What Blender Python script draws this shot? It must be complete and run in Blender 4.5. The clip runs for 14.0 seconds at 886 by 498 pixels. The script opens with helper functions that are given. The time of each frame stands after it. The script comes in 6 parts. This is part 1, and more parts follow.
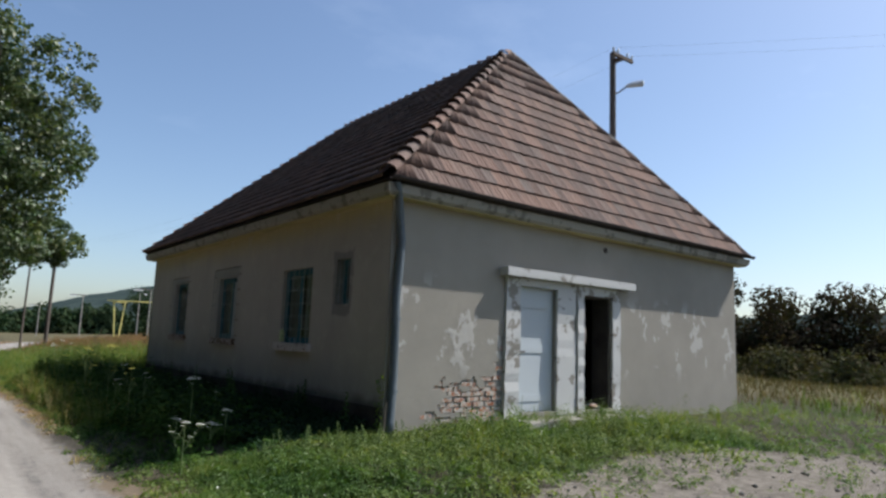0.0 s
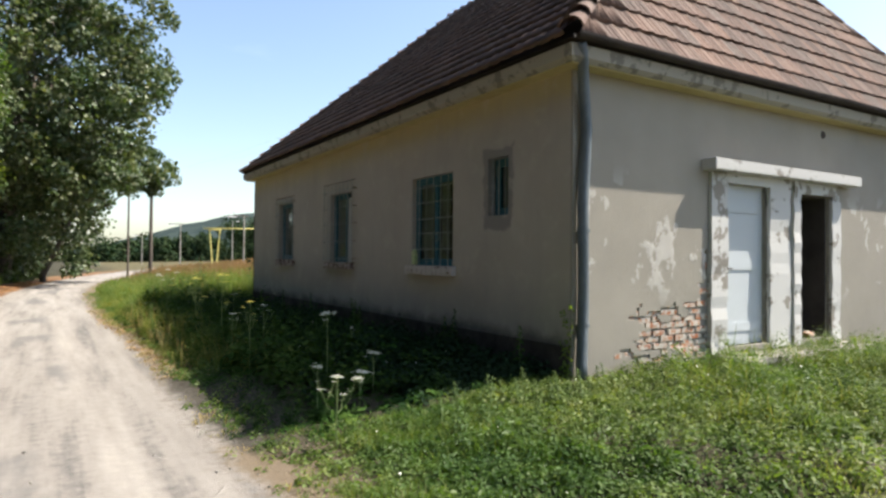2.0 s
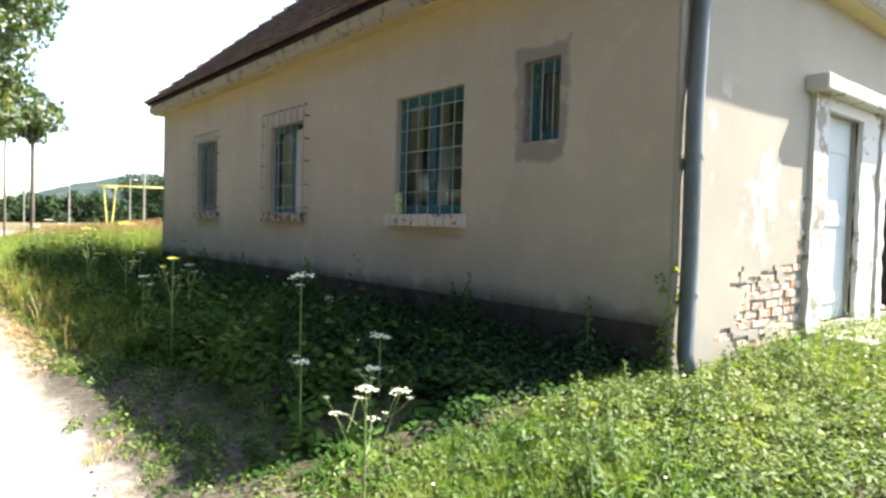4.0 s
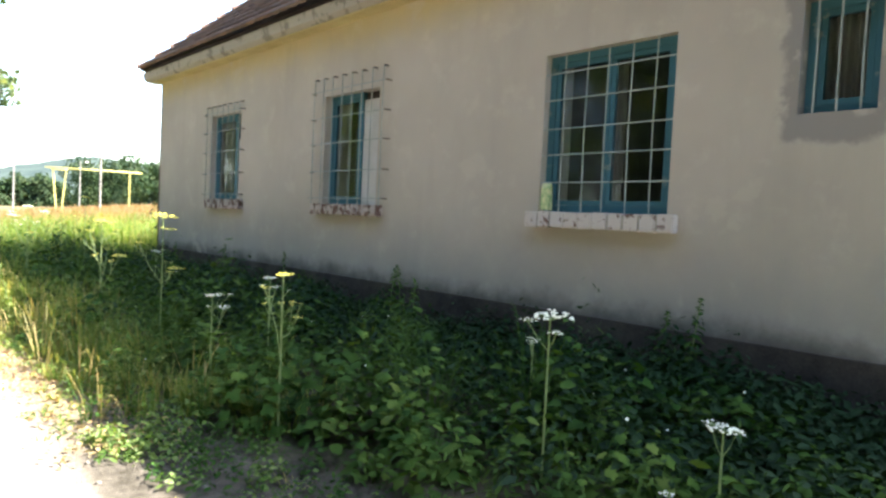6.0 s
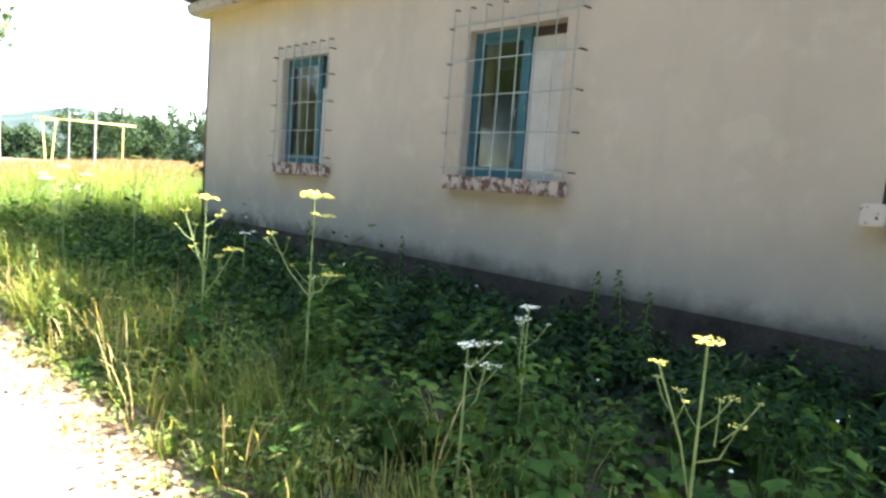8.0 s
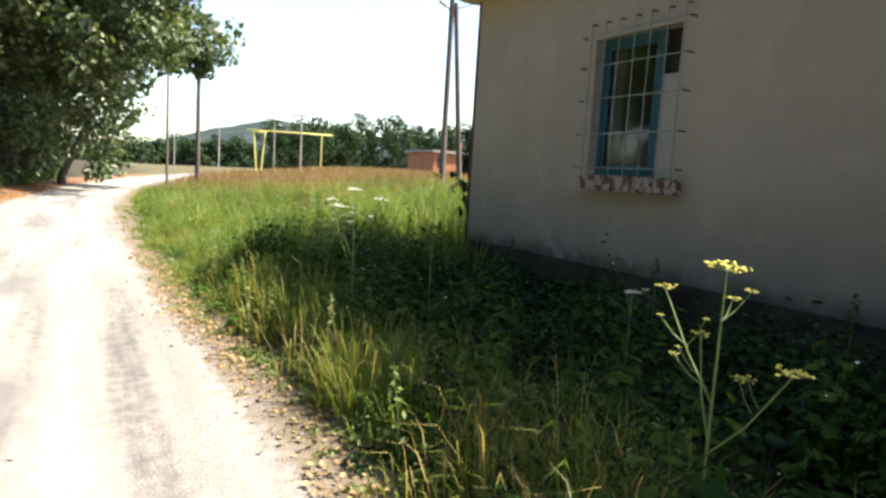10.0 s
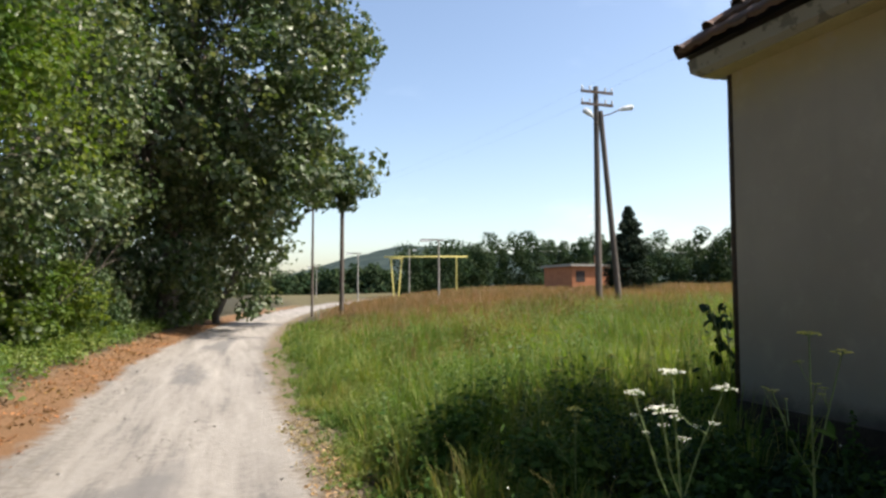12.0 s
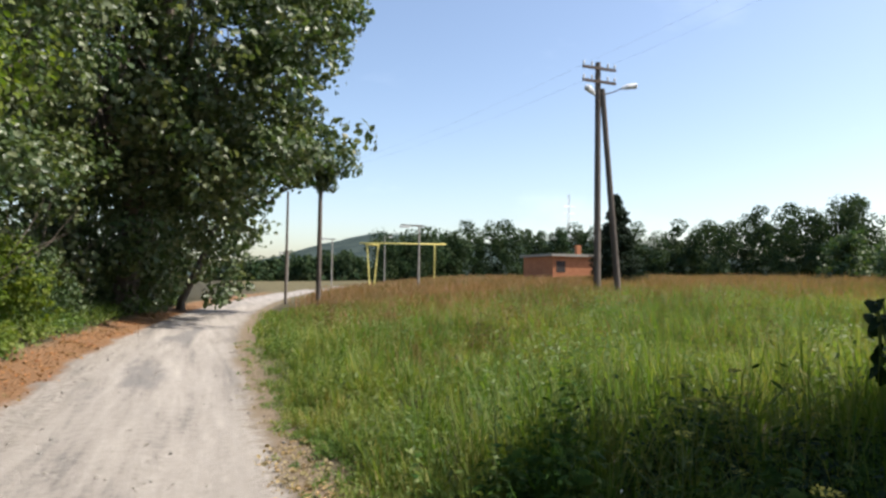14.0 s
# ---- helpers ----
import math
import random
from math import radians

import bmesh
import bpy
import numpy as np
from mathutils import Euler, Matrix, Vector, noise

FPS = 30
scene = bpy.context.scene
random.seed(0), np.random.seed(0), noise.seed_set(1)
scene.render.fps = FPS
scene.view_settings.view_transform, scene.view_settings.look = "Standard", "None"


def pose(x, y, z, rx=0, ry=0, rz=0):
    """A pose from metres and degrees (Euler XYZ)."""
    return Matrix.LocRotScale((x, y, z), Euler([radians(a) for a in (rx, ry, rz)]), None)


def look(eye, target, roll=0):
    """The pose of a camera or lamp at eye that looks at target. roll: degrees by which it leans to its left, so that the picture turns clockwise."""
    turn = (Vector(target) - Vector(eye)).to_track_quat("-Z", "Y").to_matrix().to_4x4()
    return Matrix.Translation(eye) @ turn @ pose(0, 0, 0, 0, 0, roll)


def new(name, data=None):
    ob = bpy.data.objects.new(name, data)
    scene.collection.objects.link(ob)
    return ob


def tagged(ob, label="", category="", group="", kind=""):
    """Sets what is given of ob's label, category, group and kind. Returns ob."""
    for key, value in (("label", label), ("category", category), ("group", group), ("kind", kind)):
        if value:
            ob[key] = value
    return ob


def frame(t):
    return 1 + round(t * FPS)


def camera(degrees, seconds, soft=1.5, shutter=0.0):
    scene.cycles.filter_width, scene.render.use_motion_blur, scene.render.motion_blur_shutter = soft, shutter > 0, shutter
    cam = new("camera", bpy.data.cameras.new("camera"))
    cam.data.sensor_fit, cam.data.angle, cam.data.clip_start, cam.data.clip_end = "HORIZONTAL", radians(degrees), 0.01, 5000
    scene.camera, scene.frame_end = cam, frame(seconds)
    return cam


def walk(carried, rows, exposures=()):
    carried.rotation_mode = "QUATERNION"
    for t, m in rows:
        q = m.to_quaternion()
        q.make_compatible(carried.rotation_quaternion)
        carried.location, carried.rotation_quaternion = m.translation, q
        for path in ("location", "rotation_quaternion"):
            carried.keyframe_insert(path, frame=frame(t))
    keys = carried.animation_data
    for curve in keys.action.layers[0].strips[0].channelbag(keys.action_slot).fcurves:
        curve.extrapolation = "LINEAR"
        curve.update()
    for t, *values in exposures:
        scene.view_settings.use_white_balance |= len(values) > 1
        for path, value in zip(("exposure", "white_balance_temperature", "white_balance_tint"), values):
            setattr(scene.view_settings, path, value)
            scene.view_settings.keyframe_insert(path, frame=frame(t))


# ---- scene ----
cam = camera(69.0, 14.0, soft=2.7)
PATH = [
    (0, (-0.063, 0.222, 1.621), (1.161, 1.778, 1.906), 2.2),
    (0.5, (0.032, 0.941, 1.57), (1.19, 2.567, 1.7), -0.5),
    (1, (0.013, 1.55, 1.567), (1.071, 3.245, 1.671), -2.1),
    (1.5, (0.104, 2.14, 1.602), (1.151, 3.844, 1.614), -3.8),
    (2, (0.26, 2.742, 1.615), (1.304, 4.447, 1.643), 0.5),
    (2.2, (0.302, 2.967, 1.584), (1.366, 4.659, 1.661), -0.1),
    (4.3, (0.76, 5.732, 1.354), (2.04, 7.263, 1.223), 2.4),
    (4.5, (0.743, 6.009, 1.375), (2.007, 7.548, 1.192), 2.5),
    (5, (0.667, 6.663, 1.382), (1.974, 8.17, 1.238), 3.9),
    (5.5, (0.671, 7.312, 1.363), (1.959, 8.84, 1.293), 1.7),
    (6, (0.635, 7.949, 1.372), (2.009, 9.4, 1.288), 2.8),
    (6.5, (0.672, 8.567, 1.367), (2.151, 9.904, 1.203), 2.4),
    (7, (0.708, 9.195, 1.399), (2.172, 10.551, 1.261), 4.8),
    (7.5, (0.673, 9.84, 1.426), (2.237, 11.07, 1.217), 3.9),
    (8, (0.65, 10.517, 1.417), (2.051, 11.931, 1.221), 4.4),
    (8.5, (0.589, 11.22, 1.411), (1.801, 12.808, 1.311), 4.8),
    (9, (0.622, 11.841, 1.389), (1.793, 13.451, 1.203), 3.7),
    (9.2, (0.637, 12.104, 1.384), (1.746, 13.753, 1.164), 4.7),
    (11.3, (0.51, 14.759, 1.644), (1.326, 16.583, 1.551), -0.4),
    (11.5, (0.558, 15.0, 1.633), (1.328, 16.846, 1.667), -1.0),
    (12, (0.664, 15.518, 1.683), (1.286, 17.415, 1.802), -0.1),
    (12.5, (0.639, 15.991, 1.69), (1.319, 17.871, 1.758), 0.4),
    (13, (0.673, 16.522, 1.68), (1.289, 18.424, 1.716), 0.2),
    (13.5, (0.687, 17.079, 1.639), (1.332, 18.972, 1.695), 0.9),
    (14, (0.693, 17.548, 1.641), (1.399, 19.418, 1.726), 0.8),
]
EXPOSURES = [(0.0, 0.35, 6100, 10), (1.0, 0.74, 6250, 10), (1.5, 1.02, 6500, 10), (2.2, 1.25, 6800, 10), (4.3, 2.68, 6900, 10), (5.0, 3.02, 6900, 10), (5.5, 3.19, 6800, 10), (6.0, 3.24, 6800, 10), (7.0, 3.62, 6600, 10), (8.0, 3.62, 6700, 10), (8.5, 3.33, 6900, 10), (9.0, 2.82, 7000, 10), (11.4, 1.05, 6800, 11), (13.0, 0.92, 6800, 12), (14.0, 0.88, 6700, 12)]
walk(cam, [(t, look(eye, target, roll)) for t, eye, target, roll in PATH], EXPOSURES)

# ---- daylight ----
SUN_WAY = Vector((-0.715, 0.272, -1.0)).normalized()
world = bpy.data.worlds.new("sky")
scene.world = world
world.use_nodes = True
wn = world.node_tree.nodes
sky = wn.new("ShaderNodeTexSky")
sky.sky_type = "NISHITA"
sky.sun_disc = False
sky.sun_elevation = math.asin(-SUN_WAY.z)
sky.sun_rotation = math.atan2(-SUN_WAY.x, -SUN_WAY.y)
sky.air_density, sky.dust_density, sky.ozone_density = 1.0, 1.4, 1.3
wn["Background"].inputs["Strength"].default_value = 0.12
# thin drifting haze: the sky's own colour, a little paler in wisps
links = world.node_tree.links
way, stretch, wisp, pale, haze = (wn.new(k) for k in ("ShaderNodeTexCoord", "ShaderNodeMapping", "ShaderNodeTexNoise", "ShaderNodeHueSaturation", "ShaderNodeMix"))
stretch.inputs["Scale"].default_value = (1.0, 1.6, 3.2)
wisp.inputs["Scale"].default_value, wisp.inputs["Detail"].default_value, wisp.inputs["Roughness"].default_value = 2.2, 6.0, 0.6
pale.inputs["Saturation"].default_value, pale.inputs["Value"].default_value = 0.75, 1.3
haze.data_type = "RGBA"
spread = wn.new("ShaderNodeMapRange")
spread.inputs["From Min"].default_value, spread.inputs["From Max"].default_value = 0.55, 1.1
links.new(way.outputs["Generated"], stretch.inputs["Vector"])
links.new(stretch.outputs["Vector"], wisp.inputs["Vector"])
links.new(wisp.outputs["Fac"], spread.inputs["Value"])
links.new(spread.outputs["Result"], haze.inputs["Factor"])
links.new(sky.outputs["Color"], pale.inputs["Color"])
links.new(sky.outputs["Color"], haze.inputs["A"])
links.new(pale.outputs["Color"], haze.inputs["B"])
links.new(haze.outputs["Result"], wn["Background"].inputs["Color"])
sun = new("sun", bpy.data.lights.new("sun", "SUN"))
sun.data.energy, sun.data.angle, sun.data.color = 5.0, radians(0.5), (1.0, 0.95, 0.87)
sun.matrix_world = Matrix.Translation((30, -8, 40)) @ SUN_WAY.to_track_quat("-Z", "Y").to_matrix().to_4x4()

# ---- materials ----
def node_mat(name, rough=0.85, spec=0.3):
    m = bpy.data.materials.new(name)
    m.use_nodes = True
    b = m.node_tree.nodes["Principled BSDF"]
    b.inputs["Roughness"].default_value = rough
    b.inputs["Specular IOR Level"].default_value = spec
    return m, m.node_tree, b


def coords(nt, scale=(1, 1, 1), kind="Object"):
    tc = nt.nodes.new("ShaderNodeTexCoord")
    mp = nt.nodes.new("ShaderNodeMapping")
    mp.inputs["Scale"].default_value = scale
    nt.links.new(tc.outputs[kind], mp.inputs["Vector"])
    return mp.outputs["Vector"]


def noise_out(nt, vec, scale, detail=5.0, rough=0.6):
    n = nt.nodes.new("ShaderNodeTexNoise")
    n.inputs["Scale"].default_value, n.inputs["Detail"].default_value, n.inputs["Roughness"].default_value = scale, detail, rough
    nt.links.new(vec, n.inputs["Vector"])
    return n.outputs["Fac"]


def ramp(nt, fac, stops):
    r = nt.nodes.new("ShaderNodeValToRGB")
    e = r.color_ramp.elements
    while len(e) < len(stops):
        e.new(0.5)
    for el, (p, c) in zip(e, stops):
        el.position, el.color = p, (*c, 1) if len(c) == 3 else c
    nt.links.new(fac, r.inputs["Fac"])
    return r.outputs["Color"]


def mix(nt, fac, a, b, mode="MIX"):
    n = nt.nodes.new("ShaderNodeMix")
    n.data_type, n.blend_type = "RGBA", mode
    for sock, v in ((n.inputs["Factor"], fac), (n.inputs["A"], a), (n.inputs["B"], b)):
        if isinstance(v, (int, float)):
            sock.default_value = v
        elif isinstance(v, tuple):
            sock.default_value = (*v, 1)
        else:
            nt.links.new(v, sock)
    return n.outputs["Result"]


def band(nt, value, lo, hi):
    """0 at lo, 1 at hi, smooth."""
    n = nt.nodes.new("ShaderNodeMapRange")
    n.interpolation_type = "SMOOTHSTEP"
    n.inputs["From Min"].default_value, n.inputs["From Max"].default_value = lo, hi
    nt.links.new(value, n.inputs["Value"])
    return n.outputs["Result"]


def calc(nt, op, a, b=0.0):
    n = nt.nodes.new("ShaderNodeMath")
    n.operation = op
    for sock, v in zip(n.inputs, (a, b)):
        if isinstance(v, (int, float)):
            sock.default_value = v
        else:
            nt.links.new(v, sock)
    return n.outputs["Value"]


def axis(nt, vec, k):
    n = nt.nodes.new("ShaderNodeSeparateXYZ")
    nt.links.new(vec, n.inputs["Vector"])
    return n.outputs["XYZ"[k]]


def bump(nt, b, height, strength=0.4, dist=0.01):
    n = nt.nodes.new("ShaderNodeBump")
    n.inputs["Strength"].default_value, n.inputs["Distance"].default_value = strength, dist
    nt.links.new(height, n.inputs["Height"])
    nt.links.new(n.outputs["Normal"], b.inputs["Normal"])


def grainy(name, dark, light, scale=8.0, rough=0.85, bump_scale=60.0, bump_strength=0.4, bump_dist=0.01, stretch=(1, 1, 1), metal=0.0, spec=0.3):
    """Two scales of variation between two colours, with a fine relief."""
    m, nt, b = node_mat(name, rough, spec)
    v = coords(nt, stretch)
    big, small = noise_out(nt, v, scale, 4), noise_out(nt, v, bump_scale, 6, 0.7)
    f = calc(nt, "ADD", calc(nt, "MULTIPLY", big, 0.65), calc(nt, "MULTIPLY", small, 0.35))
    nt.links.new(ramp(nt, f, [(0.36, dark), (0.62, light)]), b.inputs["Base Color"])
    b.inputs["Metallic"].default_value = metal
    bump(nt, b, small, bump_strength, bump_dist)
    return m


def leafy(name, colors, thin=0.45, rough=0.55, gloss=0.25, alike=0.0):
    """Leaves: each island takes a colour of its own; part of the light passes through."""
    m, nt, b = node_mat(name, rough, gloss)
    g = nt.nodes.new("ShaderNodeNewGeometry")
    stops = [(i / max(1, len(colors) - 1), c) for i, c in enumerate(colors)]
    pick = g.outputs["Random Per Island"]
    if alike:
        tone = band(nt, noise_out(nt, coords(nt), 3.2, 3, 0.55), 0.32, 0.68)
        pick = calc(nt, "ADD", calc(nt, "MULTIPLY", pick, 1 - alike), calc(nt, "MULTIPLY", tone, alike))
    col = ramp(nt, pick, stops)
    patch = noise_out(nt, coords(nt), 0.5, 4)
    col = mix(nt, band(nt, patch, 0.38, 0.66), mix(nt, 1.0, col, (1.15, 1.0, 0.9), "MULTIPLY"), mix(nt, 1.0, col, (0.62, 0.74, 0.6), "MULTIPLY"))
    nt.links.new(col, b.inputs["Base Color"])
    tr = nt.nodes.new("ShaderNodeBsdfTranslucent")
    nt.links.new(mix(nt, 1.0, col, (1.25, 1.35, 0.6), "MULTIPLY"), tr.inputs["Color"])
    mx = nt.nodes.new("ShaderNodeMixShader")
    mx.inputs["Fac"].default_value = thin
    nt.links.new(b.outputs["BSDF"], mx.inputs[1])
    nt.links.new(tr.outputs["BSDF"], mx.inputs[2])
    nt.links.new(mx.outputs["Shader"], nt.nodes["Material Output"].inputs["Surface"])
    return m


def plaster_long():
    m, nt, b = node_mat("aged_cream_plaster", 0.92, 0.15)
    v = coords(nt)
    z = axis(nt, v, 2)
    big, mid, fine = noise_out(nt, v, 0.55, 4), noise_out(nt, v, 3.0, 6, 0.65), noise_out(nt, v, 90, 5, 0.7)
    streak = noise_out(nt, coords(nt, (1.6, 1.6, 0.3)), 1.6, 6, 0.65)
    base = ramp(nt, big, [(0.3, (0.455, 0.41, 0.345)), (0.7, (0.55, 0.497, 0.42))])
    base = mix(nt, band(nt, calc(nt, "ADD", z, calc(nt, "MULTIPLY", mid, 0.5)), 3.35, 4.05), base, (0.60, 0.50, 0.27))
    base = mix(nt, calc(nt, "MULTIPLY", band(nt, streak, 0.48, 0.72), 0.2), base, (0.36, 0.33, 0.28))
    base = mix(nt, calc(nt, "MULTIPLY", band(nt, mid, 0.52, 0.72), 0.4), base, (0.62, 0.57, 0.48))
    damp = calc(nt, "SUBTRACT", 1.0, band(nt, calc(nt, "ADD", z, calc(nt, "MULTIPLY", mid, 0.9)), 0.95, 2.0))
    base = mix(nt, calc(nt, "MULTIPLY", damp, 0.6), base, (0.36, 0.345, 0.325))
    soot = calc(nt, "SUBTRACT", 1.0, band(nt, calc(nt, "ADD", z, calc(nt, "MULTIPLY", mid, 0.35)), 0.82, 1.05))
    base = mix(nt, calc(nt, "MULTIPLY", soot, 0.8), base, (0.10, 0.09, 0.08))
    # grey mortar patched round the small window
    y = axis(nt, v, 1)
    dy = calc(nt, "SUBTRACT", calc(nt, "ABSOLUTE", calc(nt, "SUBTRACT", y, 9.2)), 0.30)
    dz = calc(nt, "SUBTRACT", calc(nt, "ABSOLUTE", calc(nt, "SUBTRACT", z, 2.48)), 0.50)
    edge = calc(nt, "ADD", calc(nt, "MAXIMUM", dy, dz), calc(nt, "MULTIPLY", calc(nt, "SUBTRACT", mid, 0.5), 0.3))
    base = mix(nt, calc(nt, "MULTIPLY", calc(nt, "SUBTRACT", 1.0, band(nt, edge, -0.03, 0.03)), 0.85), base, (0.27, 0.255, 0.24))
    pale = band(nt, noise_out(nt, coords(nt, (1, 1, 1.3)), 1.7, 6, 0.6), 0.62, 0.66)
    base = mix(nt, calc(nt, "MULTIPLY", pale, 0.5), base, (0.56, 0.51, 0.42))
    nt.links.new(mix(nt, 1.0, base, (0.79, 0.79, 0.80), "MULTIPLY"), b.inputs["Base Color"])
    bump(nt, b, calc(nt, "ADD", fine, calc(nt, "MULTIPLY", mid, 1.5)), 0.5, 0.006)
    return m


def plaster_gable():
    m, nt, b = node_mat("flaking_grey_plaster", 0.92, 0.15)
    v = coords(nt)
    z = axis(nt, v, 2)
    big, mid, fine = noise_out(nt, v, 0.7, 4), noise_out(nt, v, 2.6, 7, 0.62), noise_out(nt, v, 80, 5, 0.7)
    streak = noise_out(nt, coords(nt, (1.5, 1.5, 0.95)), 1.1, 7, 0.62)
    base = ramp(nt, big, [(0.3, (0.39, 0.36, 0.30)), (0.7, (0.48, 0.44, 0.365))])
    base = mix(nt, band(nt, calc(nt, "ADD", z, calc(nt, "MULTIPLY", mid, 0.35)), 3.6, 4.1), base, (0.55, 0.48, 0.32))
    zone = calc(nt, "MULTIPLY", band(nt, z, 0.9, 1.5), calc(nt, "SUBTRACT", 1.0, band(nt, z, 2.25, 2.75)))
    flake = calc(nt, "MULTIPLY", band(nt, calc(nt, "ADD", calc(nt, "MULTIPLY", streak, 0.68), calc(nt, "MULTIPLY", mid, 0.32)), 0.55, 0.57), zone)
    base = mix(nt, flake, base, (0.64, 0.605, 0.54))
    damp = calc(nt, "SUBTRACT", 1.0, band(nt, calc(nt, "ADD", z, calc(nt, "MULTIPLY", streak, 1.0)), 0.8, 1.5))
    base = mix(nt, calc(nt, "MULTIPLY", damp, 0.3), base, (0.30, 0.28, 0.25))
    nt.links.new(mix(nt, 1.0, base, (0.70, 0.70, 0.715), "MULTIPLY"), b.inputs["Base Color"])
    bump(nt, b, calc(nt, "ADD", fine, calc(nt, "ADD", calc(nt, "MULTIPLY", mid, 1.2), calc(nt, "MULTIPLY", flake, 0.6))), 0.6, 0.007)
    return m


def flaked_paint(name, paint, under, amount=0.55, scale=3.5):
    m, nt, b = node_mat(name, 0.75, 0.25)
    v = coords(nt)
    mid, fine = noise_out(nt, v, scale, 7, 0.68), noise_out(nt, v, 70, 4)
    off = band(nt, mid, amount, amount + 0.03)
    tint = mix(nt, calc(nt, "MULTIPLY", fine, 0.35), paint, tuple(c * 0.75 for c in paint))
    nt.links.new(mix(nt, off, tint, under), b.inputs["Base Color"])
    bump(nt, b, calc(nt, "SUBTRACT", fine, off), 0.5, 0.004)
    return m


def ground_mat():
    """Pale sandy track, bare yard soil and dark earth under the plants, by place."""
    m, nt, b = node_mat("ground_soil", 0.95, 0.1)
    v = coords(nt)
    x, y = axis(nt, v, 0), axis(nt, v, 1)
    n1, n2, n3 = noise_out(nt, v, 1.1, 6, 0.65), noise_out(nt, v, 9, 6, 0.7), noise_out(nt, v, 60, 4, 0.7)
    rut = noise_out(nt, coords(nt, (2.2, 0.16, 1)), 1.2, 6, 0.6)
    sand = ramp(nt, calc(nt, "ADD", calc(nt, "MULTIPLY", rut, 0.7), calc(nt, "MULTIPLY", n2, 0.3)), [(0.36, (0.17, 0.16, 0.15)), (0.46, (0.30, 0.275, 0.245)), (0.64, (0.41, 0.378, 0.335))])
    sand = mix(nt, calc(nt, "MULTIPLY", band(nt, n3, 0.55, 0.75), 0.35), sand, (0.3, 0.27, 0.24))
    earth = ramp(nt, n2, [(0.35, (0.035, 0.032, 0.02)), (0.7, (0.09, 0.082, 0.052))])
    # the bend of the track
    past = calc(nt, "MAXIMUM", calc(nt, "SUBTRACT", y, 30.0), 0.0)
    mid = calc(nt, "ADD", 0.38, calc(nt, "MULTIPLY", calc(nt, "POWER", past, 1.75), 0.011))
    sway = calc(nt, "MULTIPLY", band(nt, y, 16.5, 20.5), calc(nt, "SUBTRACT", 1.0, band(nt, y, 28.0, 40.0)))
    mid = calc(nt, "SUBTRACT", mid, calc(nt, "MULTIPLY", sway, 0.2))
    off = calc(nt, "ABSOLUTE", calc(nt, "SUBTRACT", x, mid))
    off = calc(nt, "ADD", off, calc(nt, "MULTIPLY", calc(nt, "SUBTRACT", n1, 0.5), 0.7))
    wide = calc(nt, "MULTIPLY", calc(nt, "SUBTRACT", 1.0, band(nt, calc(nt, "SUBTRACT", x, mid), -0.6, 0.2)), calc(nt, "MULTIPLY", band(nt, y, 14.0, 20.0), 0.42))
    on_road = calc(nt, "SUBTRACT", 1.0, band(nt, calc(nt, "ADD", calc(nt, "SUBTRACT", off, wide), calc(nt, "MULTIPLY", calc(nt, "SUBTRACT", n2, 0.5), 0.35)), 1.02, 1.30))
    litter = ramp(nt, n3, [(0.35, (0.10, 0.055, 0.028)), (0.6, (0.29, 0.145, 0.065))])
    left_side = calc(nt, "SUBTRACT", 1.0, band(nt, calc(nt, "SUBTRACT", x, mid), -0.5, 0.5))
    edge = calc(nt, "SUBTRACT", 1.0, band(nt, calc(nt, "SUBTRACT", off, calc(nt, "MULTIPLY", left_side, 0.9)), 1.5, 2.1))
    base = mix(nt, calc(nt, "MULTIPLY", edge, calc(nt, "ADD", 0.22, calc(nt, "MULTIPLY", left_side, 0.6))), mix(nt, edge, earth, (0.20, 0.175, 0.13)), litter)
    # bare patch of the front yard
    px = calc(nt, "DIVIDE", calc(nt, "SUBTRACT", x, 7.5), 4.0)
    py = calc(nt, "DIVIDE", calc(nt, "SUBTRACT", y, 4.1), 1.5)
    r = calc(nt, "ADD", calc(nt, "ADD", calc(nt, "MULTIPLY", px, px), calc(nt, "MULTIPLY", py, py)), calc(nt, "MULTIPLY", calc(nt, "SUBTRACT", n1, 0.5), 1.6))
    yard = calc(nt, "SUBTRACT", 1.0, band(nt, r, 0.6, 1.1))
    base = mix(nt, yard, base, ramp(nt, n2, [(0.3, (0.13, 0.115, 0.095)), (0.7, (0.30, 0.265, 0.22))]))
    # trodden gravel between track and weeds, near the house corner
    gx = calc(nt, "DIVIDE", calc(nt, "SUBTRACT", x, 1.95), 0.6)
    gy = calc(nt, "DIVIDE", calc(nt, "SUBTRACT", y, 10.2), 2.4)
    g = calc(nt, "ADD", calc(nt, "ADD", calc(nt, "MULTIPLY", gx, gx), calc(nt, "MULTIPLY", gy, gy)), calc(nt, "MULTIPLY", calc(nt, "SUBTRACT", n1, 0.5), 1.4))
    # gravel colour set dark here to deepen the house's shade on it
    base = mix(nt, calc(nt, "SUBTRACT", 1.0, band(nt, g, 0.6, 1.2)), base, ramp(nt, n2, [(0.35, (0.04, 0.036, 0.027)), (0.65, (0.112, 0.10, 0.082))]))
    far = calc(nt, "MULTIPLY", band(nt, y, 24.0, 34.0), band(nt, x, 3.0, 8.0))
    east = band(nt, x, 17.0, 24.0)
    dry = ramp(nt, n2, [(0.3, (0.085, 0.08, 0.04)), (0.7, (0.15, 0.125, 0.07))])
    base = mix(nt, calc(nt, "MAXIMUM", far, east), base, dry)
